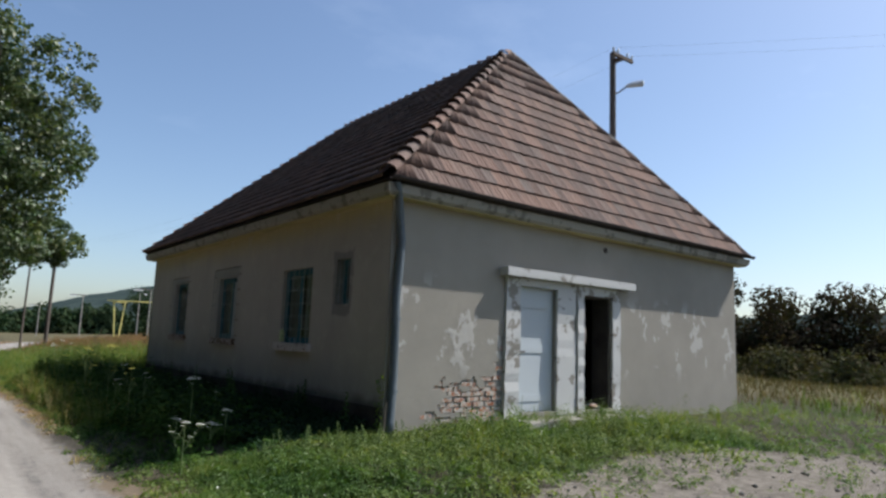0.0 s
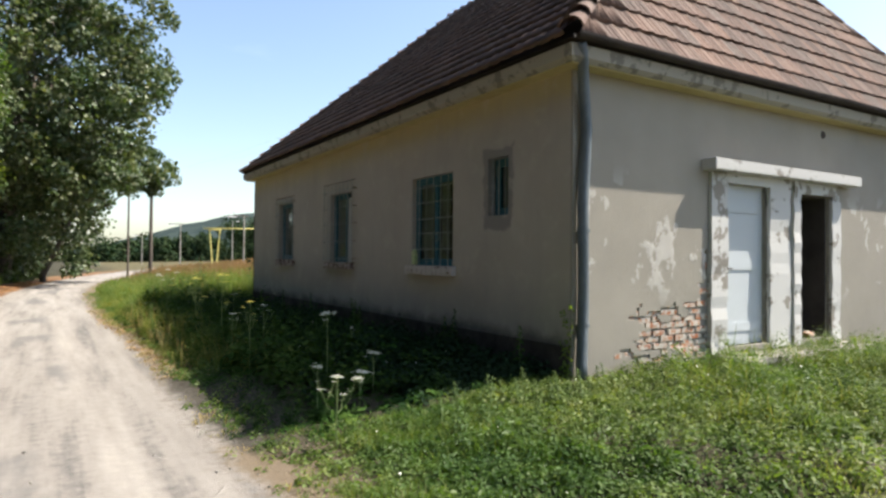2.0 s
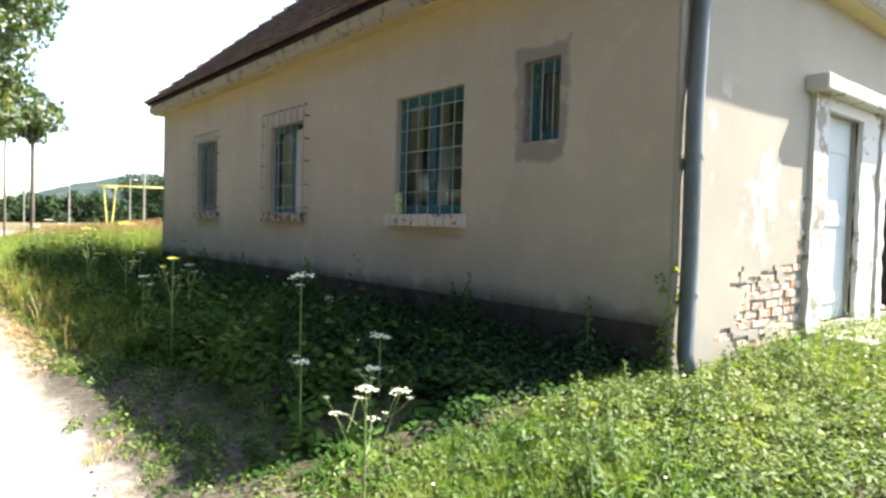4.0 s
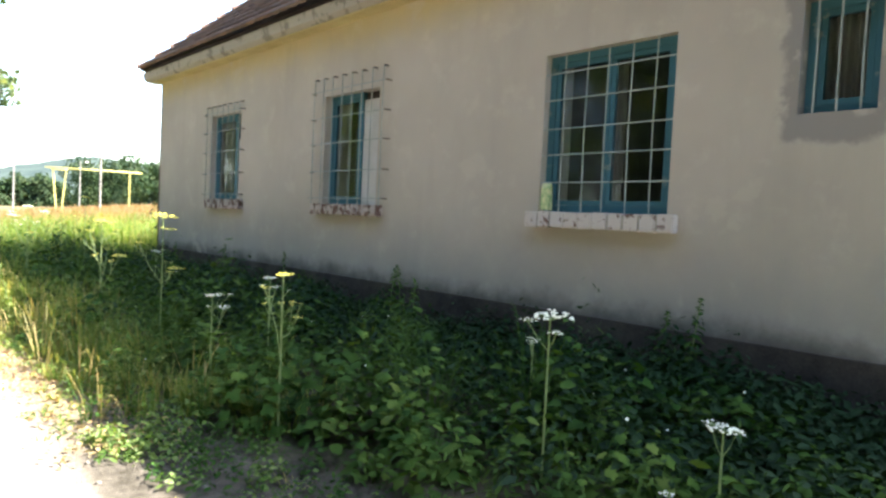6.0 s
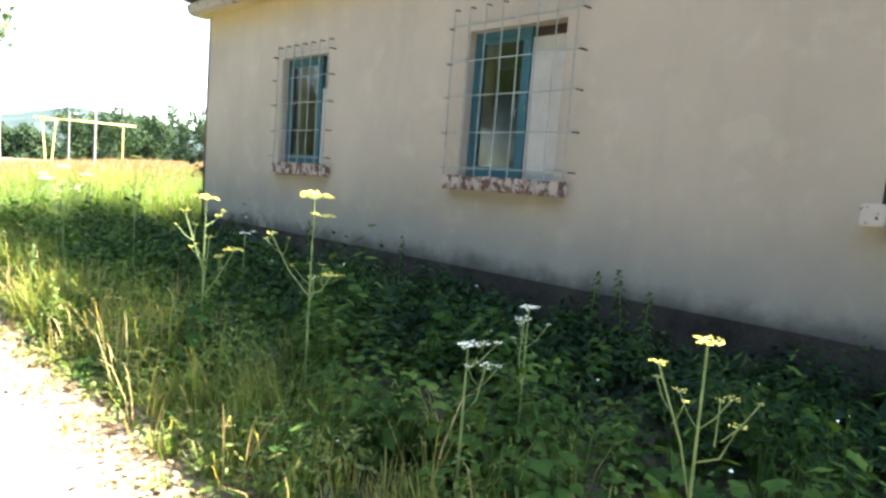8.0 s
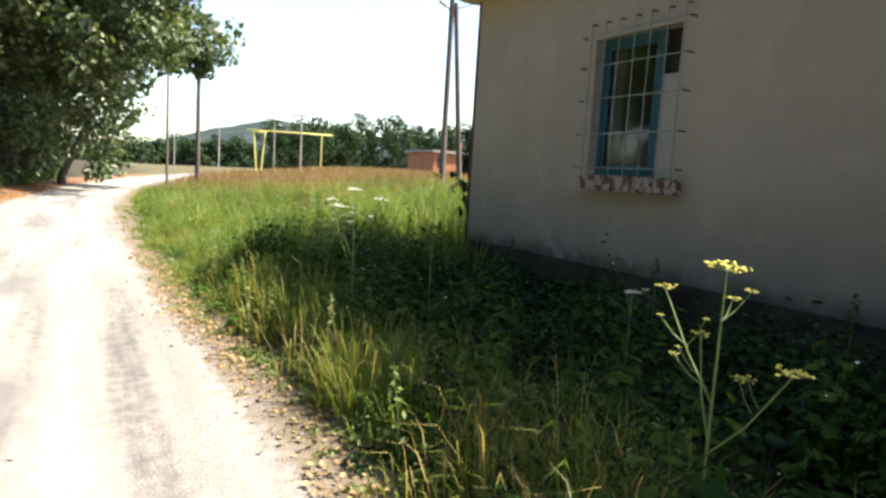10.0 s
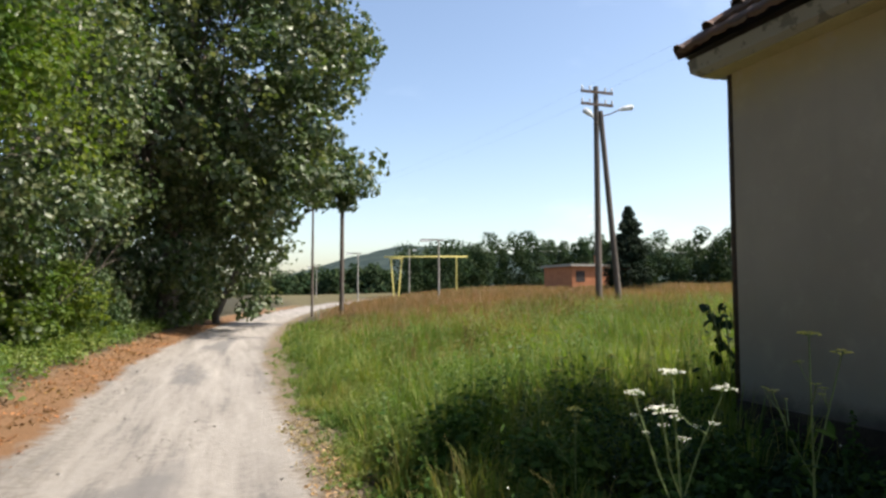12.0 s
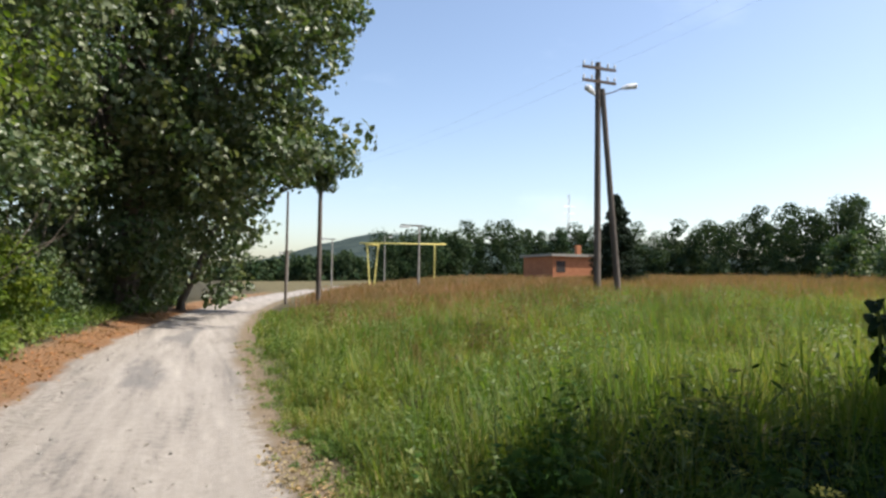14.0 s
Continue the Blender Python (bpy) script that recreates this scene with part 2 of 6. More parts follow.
    # grey remains of an old hard surface along the middle
    strip = calc(nt, "ABSOLUTE", calc(nt, "SUBTRACT", calc(nt, "SUBTRACT", x, calc(nt, "SUBTRACT", mid, 0.28)), calc(nt, "MULTIPLY", calc(nt, "SUBTRACT", n1, 0.5), 0.5)))
    worn = calc(nt, "MULTIPLY", calc(nt, "SUBTRACT", 1.0, band(nt, strip, 0.25, 0.5)), band(nt, noise_out(nt, coords(nt, (0.6, 0.22, 1)), 1.0, 5, 0.6), 0.5, 0.6))
    sand = mix(nt, calc(nt, "MULTIPLY", worn, 0.75), sand, (0.185, 0.178, 0.172))
    grit = calc(nt, "MULTIPLY", band(nt, off, 0.75, 1.2), band(nt, n2, 0.42, 0.62))
    sand = mix(nt, calc(nt, "MULTIPLY", grit, 0.7), sand, (0.17, 0.15, 0.125))
    base = mix(nt, on_road, base, sand)
    nt.links.new(mix(nt, 1.0, base, (0.86, 0.86, 0.87), "MULTIPLY"), b.inputs["Base Color"])
    bump(nt, b, calc(nt, "ADD", n3, calc(nt, "ADD", n2, n1)), 0.7, 0.03)
    return m


def tile_mat():
    m, nt, b = node_mat("weathered_clay_tile", 0.85, 0.25)
    o, g = nt.nodes.new("ShaderNodeObjectInfo"), nt.nodes.new("ShaderNodeNewGeometry")
    pick = calc(nt, "FRACT", calc(nt, "ADD", o.outputs["Random"], g.outputs["Random Per Island"]))
    tc = nt.nodes.new("ShaderNodeNewGeometry")
    n1, n2 = noise_out(nt, tc.outputs["Position"], 1.3, 5, 0.65), noise_out(nt, tc.outputs["Position"], 25, 5, 0.7)
    col = ramp(nt, pick, [(0.0, (0.125, 0.085, 0.070)), (0.5, (0.185, 0.115, 0.088)), (0.85, (0.235, 0.145, 0.108)), (1.0, (0.17, 0.13, 0.11))])
    col = mix(nt, calc(nt, "MULTIPLY", band(nt, n1, 0.45, 0.75), 0.55), col, (0.105, 0.09, 0.08))
    col = mix(nt, calc(nt, "MULTIPLY", band(nt, n2, 0.5, 0.8), 0.4), col, (0.27, 0.225, 0.19))
    nt.links.new(mix(nt, 1.0, col, (0.82, 0.82, 0.83), "MULTIPLY"), b.inputs["Base Color"])
    bump(nt, b, n2, 0.5, 0.006)
    return m


def brick_mat():
    m, nt, b = node_mat("weathered_red_brick", 0.9, 0.2)
    o = nt.nodes.new("ShaderNodeObjectInfo")
    g = nt.nodes.new("ShaderNodeNewGeometry")
    n2 = noise_out(nt, g.outputs["Position"], 14, 6, 0.7)
    col = ramp(nt, o.outputs["Random"], [(0.0, (0.33, 0.12, 0.06)), (0.5, (0.42, 0.17, 0.08)), (1.0, (0.36, 0.22, 0.15))])
    col = mix(nt, band(nt, n2, 0.40, 0.55), col, (0.48, 0.44, 0.38))
    nt.links.new(col, b.inputs["Base Color"])
    bump(nt, b, n2, 0.6, 0.01)
    return m


def glass_mat():
    m, nt, b = node_mat("old_window_glass", 0.04, 0.5)
    b.inputs["Base Color"].default_value = (0.9, 0.95, 0.95, 1)
    b.inputs["Transmission Weight"].default_value = 1.0
    b.inputs["IOR"].default_value = 1.35
    return m


M_LONG, M_GABLE, M_GROUND, M_TILE, M_BRICK, M_GLASS = plaster_long(), plaster_gable(), ground_mat(), tile_mat(), brick_mat(), glass_mat()
M_PLINTH = grainy("tarred_plinth", (0.03, 0.026, 0.024), (0.085, 0.072, 0.062), 3.0, 0.95, spec=0.1)
M_CORNICE = flaked_paint("weathered_cornice_render", (0.340, 0.319, 0.276), (0.187, 0.174, 0.153), 0.54, 4.0)
M_CONC = grainy("stained_concrete", (0.20, 0.187, 0.16), (0.35, 0.33, 0.29), 3.0, 0.9, 45, 0.5, 0.006)
M_WHITE = flaked_paint("flaking_white_paint", (0.545, 0.537, 0.515), (0.255, 0.232, 0.200), 0.56, 3.0)
M_DOOR = flaked_paint("pale_blue_white_paint", (0.505, 0.54, 0.56), (0.396, 0.405, 0.396), 0.68, 2.0)
M_BLUE = flaked_paint("faded_blue_paint", (0.038, 0.125, 0.16), (0.13, 0.18, 0.18), 0.62, 7.0)
M_BAR = grainy("grey_painted_iron", (0.20, 0.235, 0.222), (0.33, 0.36, 0.335), 20, 0.6)
M_RUST = grainy("rusty_iron", (0.05, 0.04, 0.035), (0.12, 0.085, 0.06), 20, 0.8)
M_GUTTER = grainy("dark_rusted_gutter", (0.018, 0.014, 0.013), (0.05, 0.038, 0.033), 4, 0.75)
M_ZINC = grainy("weathered_zinc", (0.07, 0.088, 0.10), (0.155, 0.18, 0.195), 3, 0.55, 40, 0.2, 0.003, (1, 1, 0.3), 0.3)
M_SILL = flaked_paint("lime_washed_brick", (0.527, 0.484, 0.451), (0.162, 0.102, 0.085), 0.57, 13.0)
M_SILL_WORN = flaked_paint("worn_brick_sill", (0.425, 0.365, 0.332), (0.123, 0.072, 0.055), 0.49, 12.0)
M_EAVES = grainy("yellowed_eaves_plaster", (0.408, 0.340, 0.170), (0.527, 0.451, 0.238), 2.0, 0.9, 40, 0.4, 0.005)
# room colour near-black: the lack of light indoors is put into it
M_ROOM = grainy("shade_dark_room_plaster", (0.035, 0.03, 0.028), (0.07, 0.06, 0.055), 2)
M_TIMBER = grainy("grey_pole_timber", (0.06, 0.05, 0.043), (0.15, 0.125, 0.105), 3, 0.9, 30, 0.4, 0.01, (1, 1, 0.08))
M_YELLOW = grainy("yellow_gas_pipe", (0.58, 0.50, 0.14), (0.70, 0.62, 0.22), 3, 0.6)
M_LAMP = grainy("aluminium_lamp", (0.55, 0.57, 0.58), (0.75, 0.77, 0.78), 6, 0.4)
M_BARK = grainy("tree_bark", (0.05, 0.042, 0.034), (0.15, 0.125, 0.10), 4, 0.95, 25, 0.7, 0.03, (1, 1, 0.25))
M_STEM = grainy("plant_stem", (0.10, 0.15, 0.05), (0.18, 0.24, 0.09), 12, 0.7)
M_UMBEL = grainy("cream_florets", (0.62, 0.64, 0.50), (0.78, 0.78, 0.68), 40, 0.8)
M_YUMBEL = grainy("yellow_florets", (0.55, 0.50, 0.08), (0.70, 0.63, 0.16), 40, 0.8)
# broad herb leaves, darker than M_YARD: the wall's shade is deepened in their colour
M_HERB = leafy("shade_dark_herb_leaves", [(0.013, 0.036, 0.010), (0.022, 0.058, 0.014), (0.038, 0.085, 0.019), (0.06, 0.112, 0.025), (0.092, 0.138, 0.038)], 0.22, 0.75, 0.06, alike=0.6)
M_YARD = leafy("yard_weeds", [(0.049, 0.098, 0.025), (0.098, 0.164, 0.041), (0.148, 0.213, 0.061), (0.221, 0.262, 0.107)], 0.45, 0.5, 0.3, alike=0.6)
M_MINT = leafy("dead_nettle_leaves", [(0.034, 0.07, 0.02), (0.062, 0.112, 0.03), (0.10, 0.155, 0.045), (0.155, 0.205, 0.09)], 0.3, 0.6, 0.2, alike=0.5)
# lush grass beside the wall, with shade worked into its greens
M_LUSH = leafy("shade_dark_grass", [(0.02, 0.056, 0.014), (0.038, 0.085, 0.02), (0.066, 0.115, 0.029)], 0.24, 0.75, 0.08, alike=0.6)
M_VERGE = leafy("yellowing_grass", [(0.085, 0.155, 0.038), (0.13, 0.195, 0.046), (0.185, 0.215, 0.07), (0.28, 0.245, 0.115)], 0.4, 0.7, 0.1)
M_GRASS = leafy("green_grass", [(0.065, 0.135, 0.028), (0.11, 0.18, 0.036), (0.165, 0.22, 0.058), (0.24, 0.24, 0.10)], 0.45, 0.6, 0.2)
M_DRY = leafy("dry_seeding_grass", [(0.15, 0.11, 0.05), (0.25, 0.15, 0.09), (0.30, 0.17, 0.12), (0.17, 0.155, 0.06)], 0.35)
M_DULL = leafy("dull_brown_grass", [(0.085, 0.07, 0.04), (0.125, 0.098, 0.058), (0.10, 0.098, 0.05)], 0.3, 0.8, 0.1)
M_STRAW = leafy("straw_blades", [(0.28, 0.23, 0.10), (0.36, 0.29, 0.15), (0.22, 0.21, 0.09)], 0.4)
M_TAN = leafy("tan_leaf_litter", [(0.17, 0.11, 0.06), (0.30, 0.22, 0.12), (0.40, 0.30, 0.18), (0.24, 0.15, 0.08)], 0.2)
M_LITTER = leafy("fallen_leaves", [(0.13, 0.06, 0.027), (0.27, 0.125, 0.05), (0.36, 0.19, 0.085), (0.08, 0.045, 0.025), (0.24, 0.15, 0.08)], 0.2)
M_POPLAR = leafy("dark_poplar_leaves", [(0.034, 0.062, 0.026), (0.06, 0.095, 0.038), (0.095, 0.13, 0.06), (0.17, 0.20, 0.13)], 0.3, 0.42, 0.4)
M_MAPLE = leafy("light_green_leaves", [(0.05, 0.098, 0.018), (0.09, 0.145, 0.024), (0.13, 0.18, 0.034)], 0.45)
M_SHRUB = leafy("grey_green_shrub", [(0.03, 0.065, 0.03), (0.05, 0.09, 0.04), (0.08, 0.12, 0.06)], 0.3)
M_FARTREE = leafy("far_forest_leaves", [(0.022, 0.043, 0.026), (0.034, 0.06, 0.034), (0.055, 0.082, 0.042)], 0.2, 0.8, 0.05)
M_CONIFER = leafy("conifer_needles", [(0.014, 0.027, 0.02), (0.024, 0.04, 0.029), (0.033, 0.049, 0.034)], 0.1, 0.8, 0.08)
M_BRUSH = leafy("reddish_brush", [(0.036, 0.03, 0.021), (0.05, 0.038, 0.028), (0.038, 0.042, 0.02)], 0.2, 0.9, 0.05)
M_BRAMBLE = leafy("dusty_brambles", [(0.05, 0.05, 0.03), (0.08, 0.072, 0.046), (0.06, 0.066, 0.034)], 0.2, 0.9, 0.05)
M_BOARD = grainy("dusty_white_board", (0.37, 0.37, 0.36), (0.48, 0.48, 0.47), 2.5, 0.6)
M_CARTON = grainy("printed_green_carton", (0.10, 0.30, 0.12), (0.70, 0.66, 0.36), 28, 0.5, 60, 0.1)
M_PINK = grainy("pinkish_board", (0.42, 0.30, 0.24), (0.55, 0.40, 0.33), 6)
# nettle greens lowered too, so growth at the plinth reads as shaded
M_NETTLE = leafy("shade_dark_nettle_leaves", [(0.009, 0.025, 0.012), (0.014, 0.037, 0.016), (0.022, 0.049, 0.020)], 0.2, 0.7, 0.12, alike=0.6)
M_CLOTH = grainy("dusty_grey_cloth", (0.14, 0.135, 0.125), (0.24, 0.23, 0.21), 3, 0.9)
M_STONE = grainy("grey_pebble", (0.09, 0.085, 0.08), (0.2, 0.19, 0.17), 20, 0.9)

# ---- shape helpers ----
def rnd(a, b):
    return random.uniform(a, b)


def mesh_from(name, verts, faces, mat, smooth=False):
    me = bpy.data.meshes.new(name)
    me.from_pydata(verts, [], faces)
    if mat:
        me.materials.append(mat)
    if smooth:
        me.polygons.foreach_set("use_smooth", [True] * len(me.polygons))
    return me


def pieces_mesh(name, pts, template, mat, smooth=False):
    """pts: array (n, k, 3), one row of k corners a piece; template: faces over those k corners."""
    n, k = pts.shape[:2]
    me = bpy.data.meshes.new(name)
    me.vertices.add(n * k)
    me.vertices.foreach_set("co", pts.astype(np.float32).ravel())
    flat = np.array([i for f in template for i in f])
    sizes = np.array([len(f) for f in template])
    loops = (flat[None, :] + (np.arange(n) * k)[:, None]).ravel()
    totals = np.tile(sizes, n)
    starts = np.concatenate(([0], np.cumsum(totals)[:-1]))
    me.loops.add(len(loops))
    me.loops.foreach_set("vertex_index", loops.astype(np.int32))
    me.polygons.add(len(totals))
    me.polygons.foreach_set("loop_start", starts.astype(np.int32))
    me.update(calc_edges=True)
    if smooth:
        me.polygons.foreach_set("use_smooth", np.ones(len(totals), dtype=bool))
    me.materials.append(mat)
    return me


def part(name, bm, material, parent, label="", smooth=False):
    me = bpy.data.meshes.new(name)
    bmesh.ops.recalc_face_normals(bm, faces=bm.faces)
    bm.to_mesh(me)
    bm.free()
    me.materials.append(material)
    if smooth:
        me.polygons.foreach_set("use_smooth", [True] * len(me.polygons))
    ob = new(name, me)
    ob.parent = parent
    return tagged(ob, label)


def box(bm, lo, hi, bevel=0.0):
    c, s = [(a + b) / 2 for a, b in zip(lo, hi)], [abs(b - a) for a, b in zip(lo, hi)]
    r = bmesh.ops.create_cube(bm, size=1, matrix=Matrix.LocRotScale(c, None, s))
    if bevel:
        es = list({e for v in r["verts"] for e in v.link_edges})
        bmesh.ops.bevel(bm, geom=es, offset=bevel, segments=2, affect="EDGES")
    return bm


def boxes(*rows, bevel=0.0):
    bm = bmesh.new()
    for lo, hi in rows:
        box(bm, lo, hi, bevel)
    return bm


def tube(bm, path, radius, sides=8, taper=None):
    """A round rod along a path of points; taper: a radius for each point."""
    path = [Vector(p) for p in path]
    rings = []
    for i, p in enumerate(path):
        d = (path[min(i + 1, len(path) - 1)] - path[max(i - 1, 0)]).normalized()
        up = Vector((0, 0, 1)) if abs(d.z) < 0.9 else Vector((1, 0, 0))
        u = d.cross(up).normalized()
        w = d.cross(u)
        r = taper[i] if taper else radius
        rings.append([bm.verts.new(p + r * (math.cos(a) * u + math.sin(a) * w)) for a in (2 * math.pi * k / sides for k in range(sides))])
    for a, b in zip(rings, rings[1:]):
        for k in range(sides):
            bm.faces.new((a[k], a[(k + 1) % sides], b[(k + 1) % sides], b[k]))
    bm.faces.new(rings[0][::-1])
    bm.faces.new(rings[-1])
    return bm


def rod(path, radius, sides=8, taper=None):
    return tube(bmesh.new(), path, radius, sides, taper)


def thing(name, label, category, group="", at=(0, 0, 0)):
    ob = tagged(new(name), label, category, group)
    ob.location = at
    return ob


# ---- the lie of the land ----
def step(a, b, x):
    t = np.clip((np.asarray(x, float) - a) / (b - a), 0, 1)
    return t * t * (3 - 2 * t)


def road_mid(y):
    y = np.asarray(y, float)
    return 0.38 - 0.2 * step(16.5, 20.5, y) * (1 - step(28, 40, y)) + 0.011 * np.maximum(y - 30, 0) ** 1.75


def wobble(x, y, s, k=0.0):
    x, y = np.asarray(x, float), np.asarray(y, float)
    return (np.sin(x * s + k) * np.cos(y * s * 0.8 + 1.3 * k) + 0.6 * np.sin(x * s * 2.3 + y * s * 1.7 + k) + 0.4 * np.cos(y * s * 3.9 - x * s * 2.9 + k)) / 2


def height(x, y):
    x, y = np.asarray(x, float), np.asarray(y, float)
    off = x - road_mid(y)
    bank = 0.30 * step(1.3, 4.2, off) * step(2.5, 8.0, y)
    yard = 0.12 * step(2.0, 5.0, off) * (1 - step(2.5, 8.0, y))
    field = 0.75 * step(17, 40, y) * step(2.5, 15, off) + 0.02 * np.maximum(x - 15, 0) * step(24, 40, y) * (1 - 0.6 * step(40, 80, x))
    east = -0.35 * step(22, 50, x) * (1 - step(18, 34, y))
    left = 0.22 * step(1.6, 4.0, -off)
    rough = wobble(x, y, 1.7) * 0.035 * step(1.0, 2.0, np.abs(off)) + wobble(x, y, 3.1, 2.0) * 0.012
    rut = -0.035 * np.exp(-((np.abs(off + 0.1) - 0.62) / 0.2) ** 2)
    return bank + yard + field + east + left + rough + rut

# ---- ground ----
def make_ground():
    def axis_steps(lo, hi, near_lo, near_hi, fine, coarse):
        out, v = [], near_lo
        while v <= near_hi:
            out.append(v)
            v += fine
        s, v = coarse, near_hi
        while v < hi:
            v += s
            s *= 1.25
            out.append(min(v, hi))
        s, v = coarse, near_lo
        while v > lo:
            v -= s
            s *= 1.25
            out.insert(0, max(v, lo))
        return out

    xs = axis_steps(-1500, 1500, -6, 18, 0.25, 0.5)
    ys = axis_steps(-1500, 2500, -4, 34, 0.25, 0.5)
    gx, gy = np.meshgrid(xs, ys)
    gz = height(gx, gy)
    verts = np.stack([gx, gy, gz], -1).reshape(-1, 3).tolist()
    w = len(xs)
    faces = [(j * w + i, j * w + i + 1, (j + 1) * w + i + 1, (j + 1) * w + i) for j in range(len(ys) - 1) for i in range(w - 1)]
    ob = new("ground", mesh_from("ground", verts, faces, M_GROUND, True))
    tagged(ob, "pale sandy track with ruts between dry verges and field", "ground", kind="structure")


make_ground()

# ---- the house ----
X0, X1, Y0, Y1 = 5.0, 14.72, 7.86, 20.22
BASE, SOFFIT, THICK = 0.1, 3.66, 0.40
PLINTH = 0.68
house = thing("house", "abandoned plastered house with a hipped clay-tile roof in tall weeds", "house")
WINDOWS = [  # y from, y to, z from, z to, depth of the recess
    (8.98, 9.41, 2.15, 2.87, 0.12),
    (10.23, 11.40, 1.50, 2.81, 0.075),
    (13.69, 14.77, 1.52, 2.83, 0.09),
    (17.03, 18.06, 1.56, 2.86, 0.09),
]
DOORS = [(7.60, 8.50, 0.52, 2.60), (9.20, 10.05, 0.52, 2.56)]


def plate(us, vs, keep, place):
    """A wall of cells in one mesh: us, vs are the cuts, keep(u, v) tells whether a cell is there, place(u, v, side) gives its corner in front (0) or behind (1)."""
    bm, made = bmesh.new(), {}

    def vert(i, k, w):
        if (i, k, w) not in made:
            made[i, k, w] = bm.verts.new(place(us[i], vs[k], w))
        return made[i, k, w]

    kept = {(i, k) for i in range(len(us) - 1) for k in range(len(vs) - 1) if keep((us[i] + us[i + 1]) / 2, (vs[k] + vs[k + 1]) / 2)}
    ends = {(-1, 0): ((0, 1), (0, 0)), (1, 0): ((1, 0), (1, 1)), (0, -1): ((0, 0), (1, 0)), (0, 1): ((1, 1), (0, 1))}
    for i, k in kept:
        for w in (0, 1):
            bm.faces.new([vert(i + a, k + b, w) for a, b in ((0, 0), (1, 0), (1, 1), (0, 1))])
        for (di, dk), (p, q) in ends.items():
            if (i + di, k + dk) not in kept:
                e, f = (i + p[0], k + p[1]), (i + q[0], k + q[1])
                bm.faces.new([vert(*e, 0), vert(*e, 1), vert(*f, 1), vert(*f, 0)])
    return bm


def cuts(lo, hi, values):
    return sorted({lo, hi, *[v for v in values if lo < v < hi]})


def outside(holes):
    return lambda u, v: not any(h[0] < u < h[1] and h[2] < v < h[3] for h in holes)


us = cuts(Y0 + 0.03, Y1, [v for w in WINDOWS for v in w[:2]])
vs = cuts(PLINTH, SOFFIT, [v for w in WINDOWS for v in w[2:4]])
part("wall_west", plate(us, vs, outside(WINDOWS), lambda u, v, w: (X0 + THICK * w, u, v)), M_LONG, house, "cream plaster wall with water stains")
part("plinth", boxes(((X0 - 0.03, Y0 + 0.026, BASE - 0.3), (X0 + THICK, Y1 + 0.02, PLINTH))), M_PLINTH, house, "dark tarred plinth")

# gable wall: brick core, with a coat of plaster that has fallen off in patches
core = Y0 + 0.025
us = cuts(X0 + THICK, X1, [v for d in DOORS for v in d[:2]])
vs = cuts(BASE - 0.3, SOFFIT, [v for d in DOORS for v in d[2:]])
part("wall_south", plate(us, vs, outside(DOORS), lambda u, v, w: (u, core + w * (THICK - 0.025), v)), M_CONC, house, "mortar-grey masonry wall")
part("wall_east", boxes(((X1 - THICK, Y0 + THICK, BASE - 0.3), (X1, Y1, SOFFIT))), M_GABLE, house)
part("wall_north", boxes(((X0 + THICK, Y1 - THICK, BASE - 0.3), (X1 - THICK, Y1, SOFFIT))), M_GABLE, house)


def bare(x, z):
    """Whether the plaster has fallen off the gable wall here."""
    n = noise.noise(Vector((x * 1.9, z * 2.6, 3.1))) * 0.6 + noise.noise(Vector((x * 5.5, z * 8, 8.1))) * 0.75
    hot = 1.15 - math.hypot((x - 6.75) / 0.95, (z - 0.72) / 0.42)
    strip = 0.95 - math.hypot((x - 7.22) / 0.16, (z - 1.35) / 0.75)
    spots = -0.75 - abs(z - 1.1) * 0.5 + 0.35 * (x < 7.3)
    return max(hot, strip, spots) + n > 0.42


def even(lo, hi, size, fixed):
    """Cuts of about one size that also keep the fixed ones."""
    out = []
    marks = cuts(lo, hi, fixed)
    for a, b in zip(marks, marks[1:]):
        n = max(1, round((b - a) / size))
        out += [a + (b - a) * i / n for i in range(n)]
    return out + [hi]


def gable_coat():
    us, vs = even(X0, X1, 0.045, [v for d in DOORS for v in d[:2]]), even(0.2, SOFFIT, 0.045, [v for d in DOORS for v in d[2:]])
    open_ = outside(DOORS)
    return plate(us, vs, lambda u, v: open_(u, v) and not bare(u, v), lambda u, v, w: (u, Y0 + 0.0245 * w, v))


part("plaster_coat", gable_coat(), M_GABLE, house, "grey flaking plaster coat")
part("corner_return", boxes(((X0 + 0.002, core, PLINTH), (X0 + THICK, Y0 + 0.03, SOFFIT))), M_CONC, house)

# rooms behind the openings, coloured near-black to stand for the unlit interior
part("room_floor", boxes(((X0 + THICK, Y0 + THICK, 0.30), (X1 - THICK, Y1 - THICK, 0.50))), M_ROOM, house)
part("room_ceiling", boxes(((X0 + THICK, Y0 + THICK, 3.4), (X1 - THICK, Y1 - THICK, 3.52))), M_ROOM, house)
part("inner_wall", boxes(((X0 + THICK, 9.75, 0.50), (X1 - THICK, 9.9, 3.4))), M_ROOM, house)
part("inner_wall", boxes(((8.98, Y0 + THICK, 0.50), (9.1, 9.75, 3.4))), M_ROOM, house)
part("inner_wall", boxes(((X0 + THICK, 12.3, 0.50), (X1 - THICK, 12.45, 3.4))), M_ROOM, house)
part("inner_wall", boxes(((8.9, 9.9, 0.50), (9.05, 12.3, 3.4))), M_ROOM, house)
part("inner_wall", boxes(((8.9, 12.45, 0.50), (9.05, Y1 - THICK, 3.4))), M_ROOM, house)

# cornice round the eaves, gutter and downpipes
OV = 0.27
EX0, EX1, EY0, EY1 = X0 - OV, X1 + OV, Y0 - OV, Y1 + OV


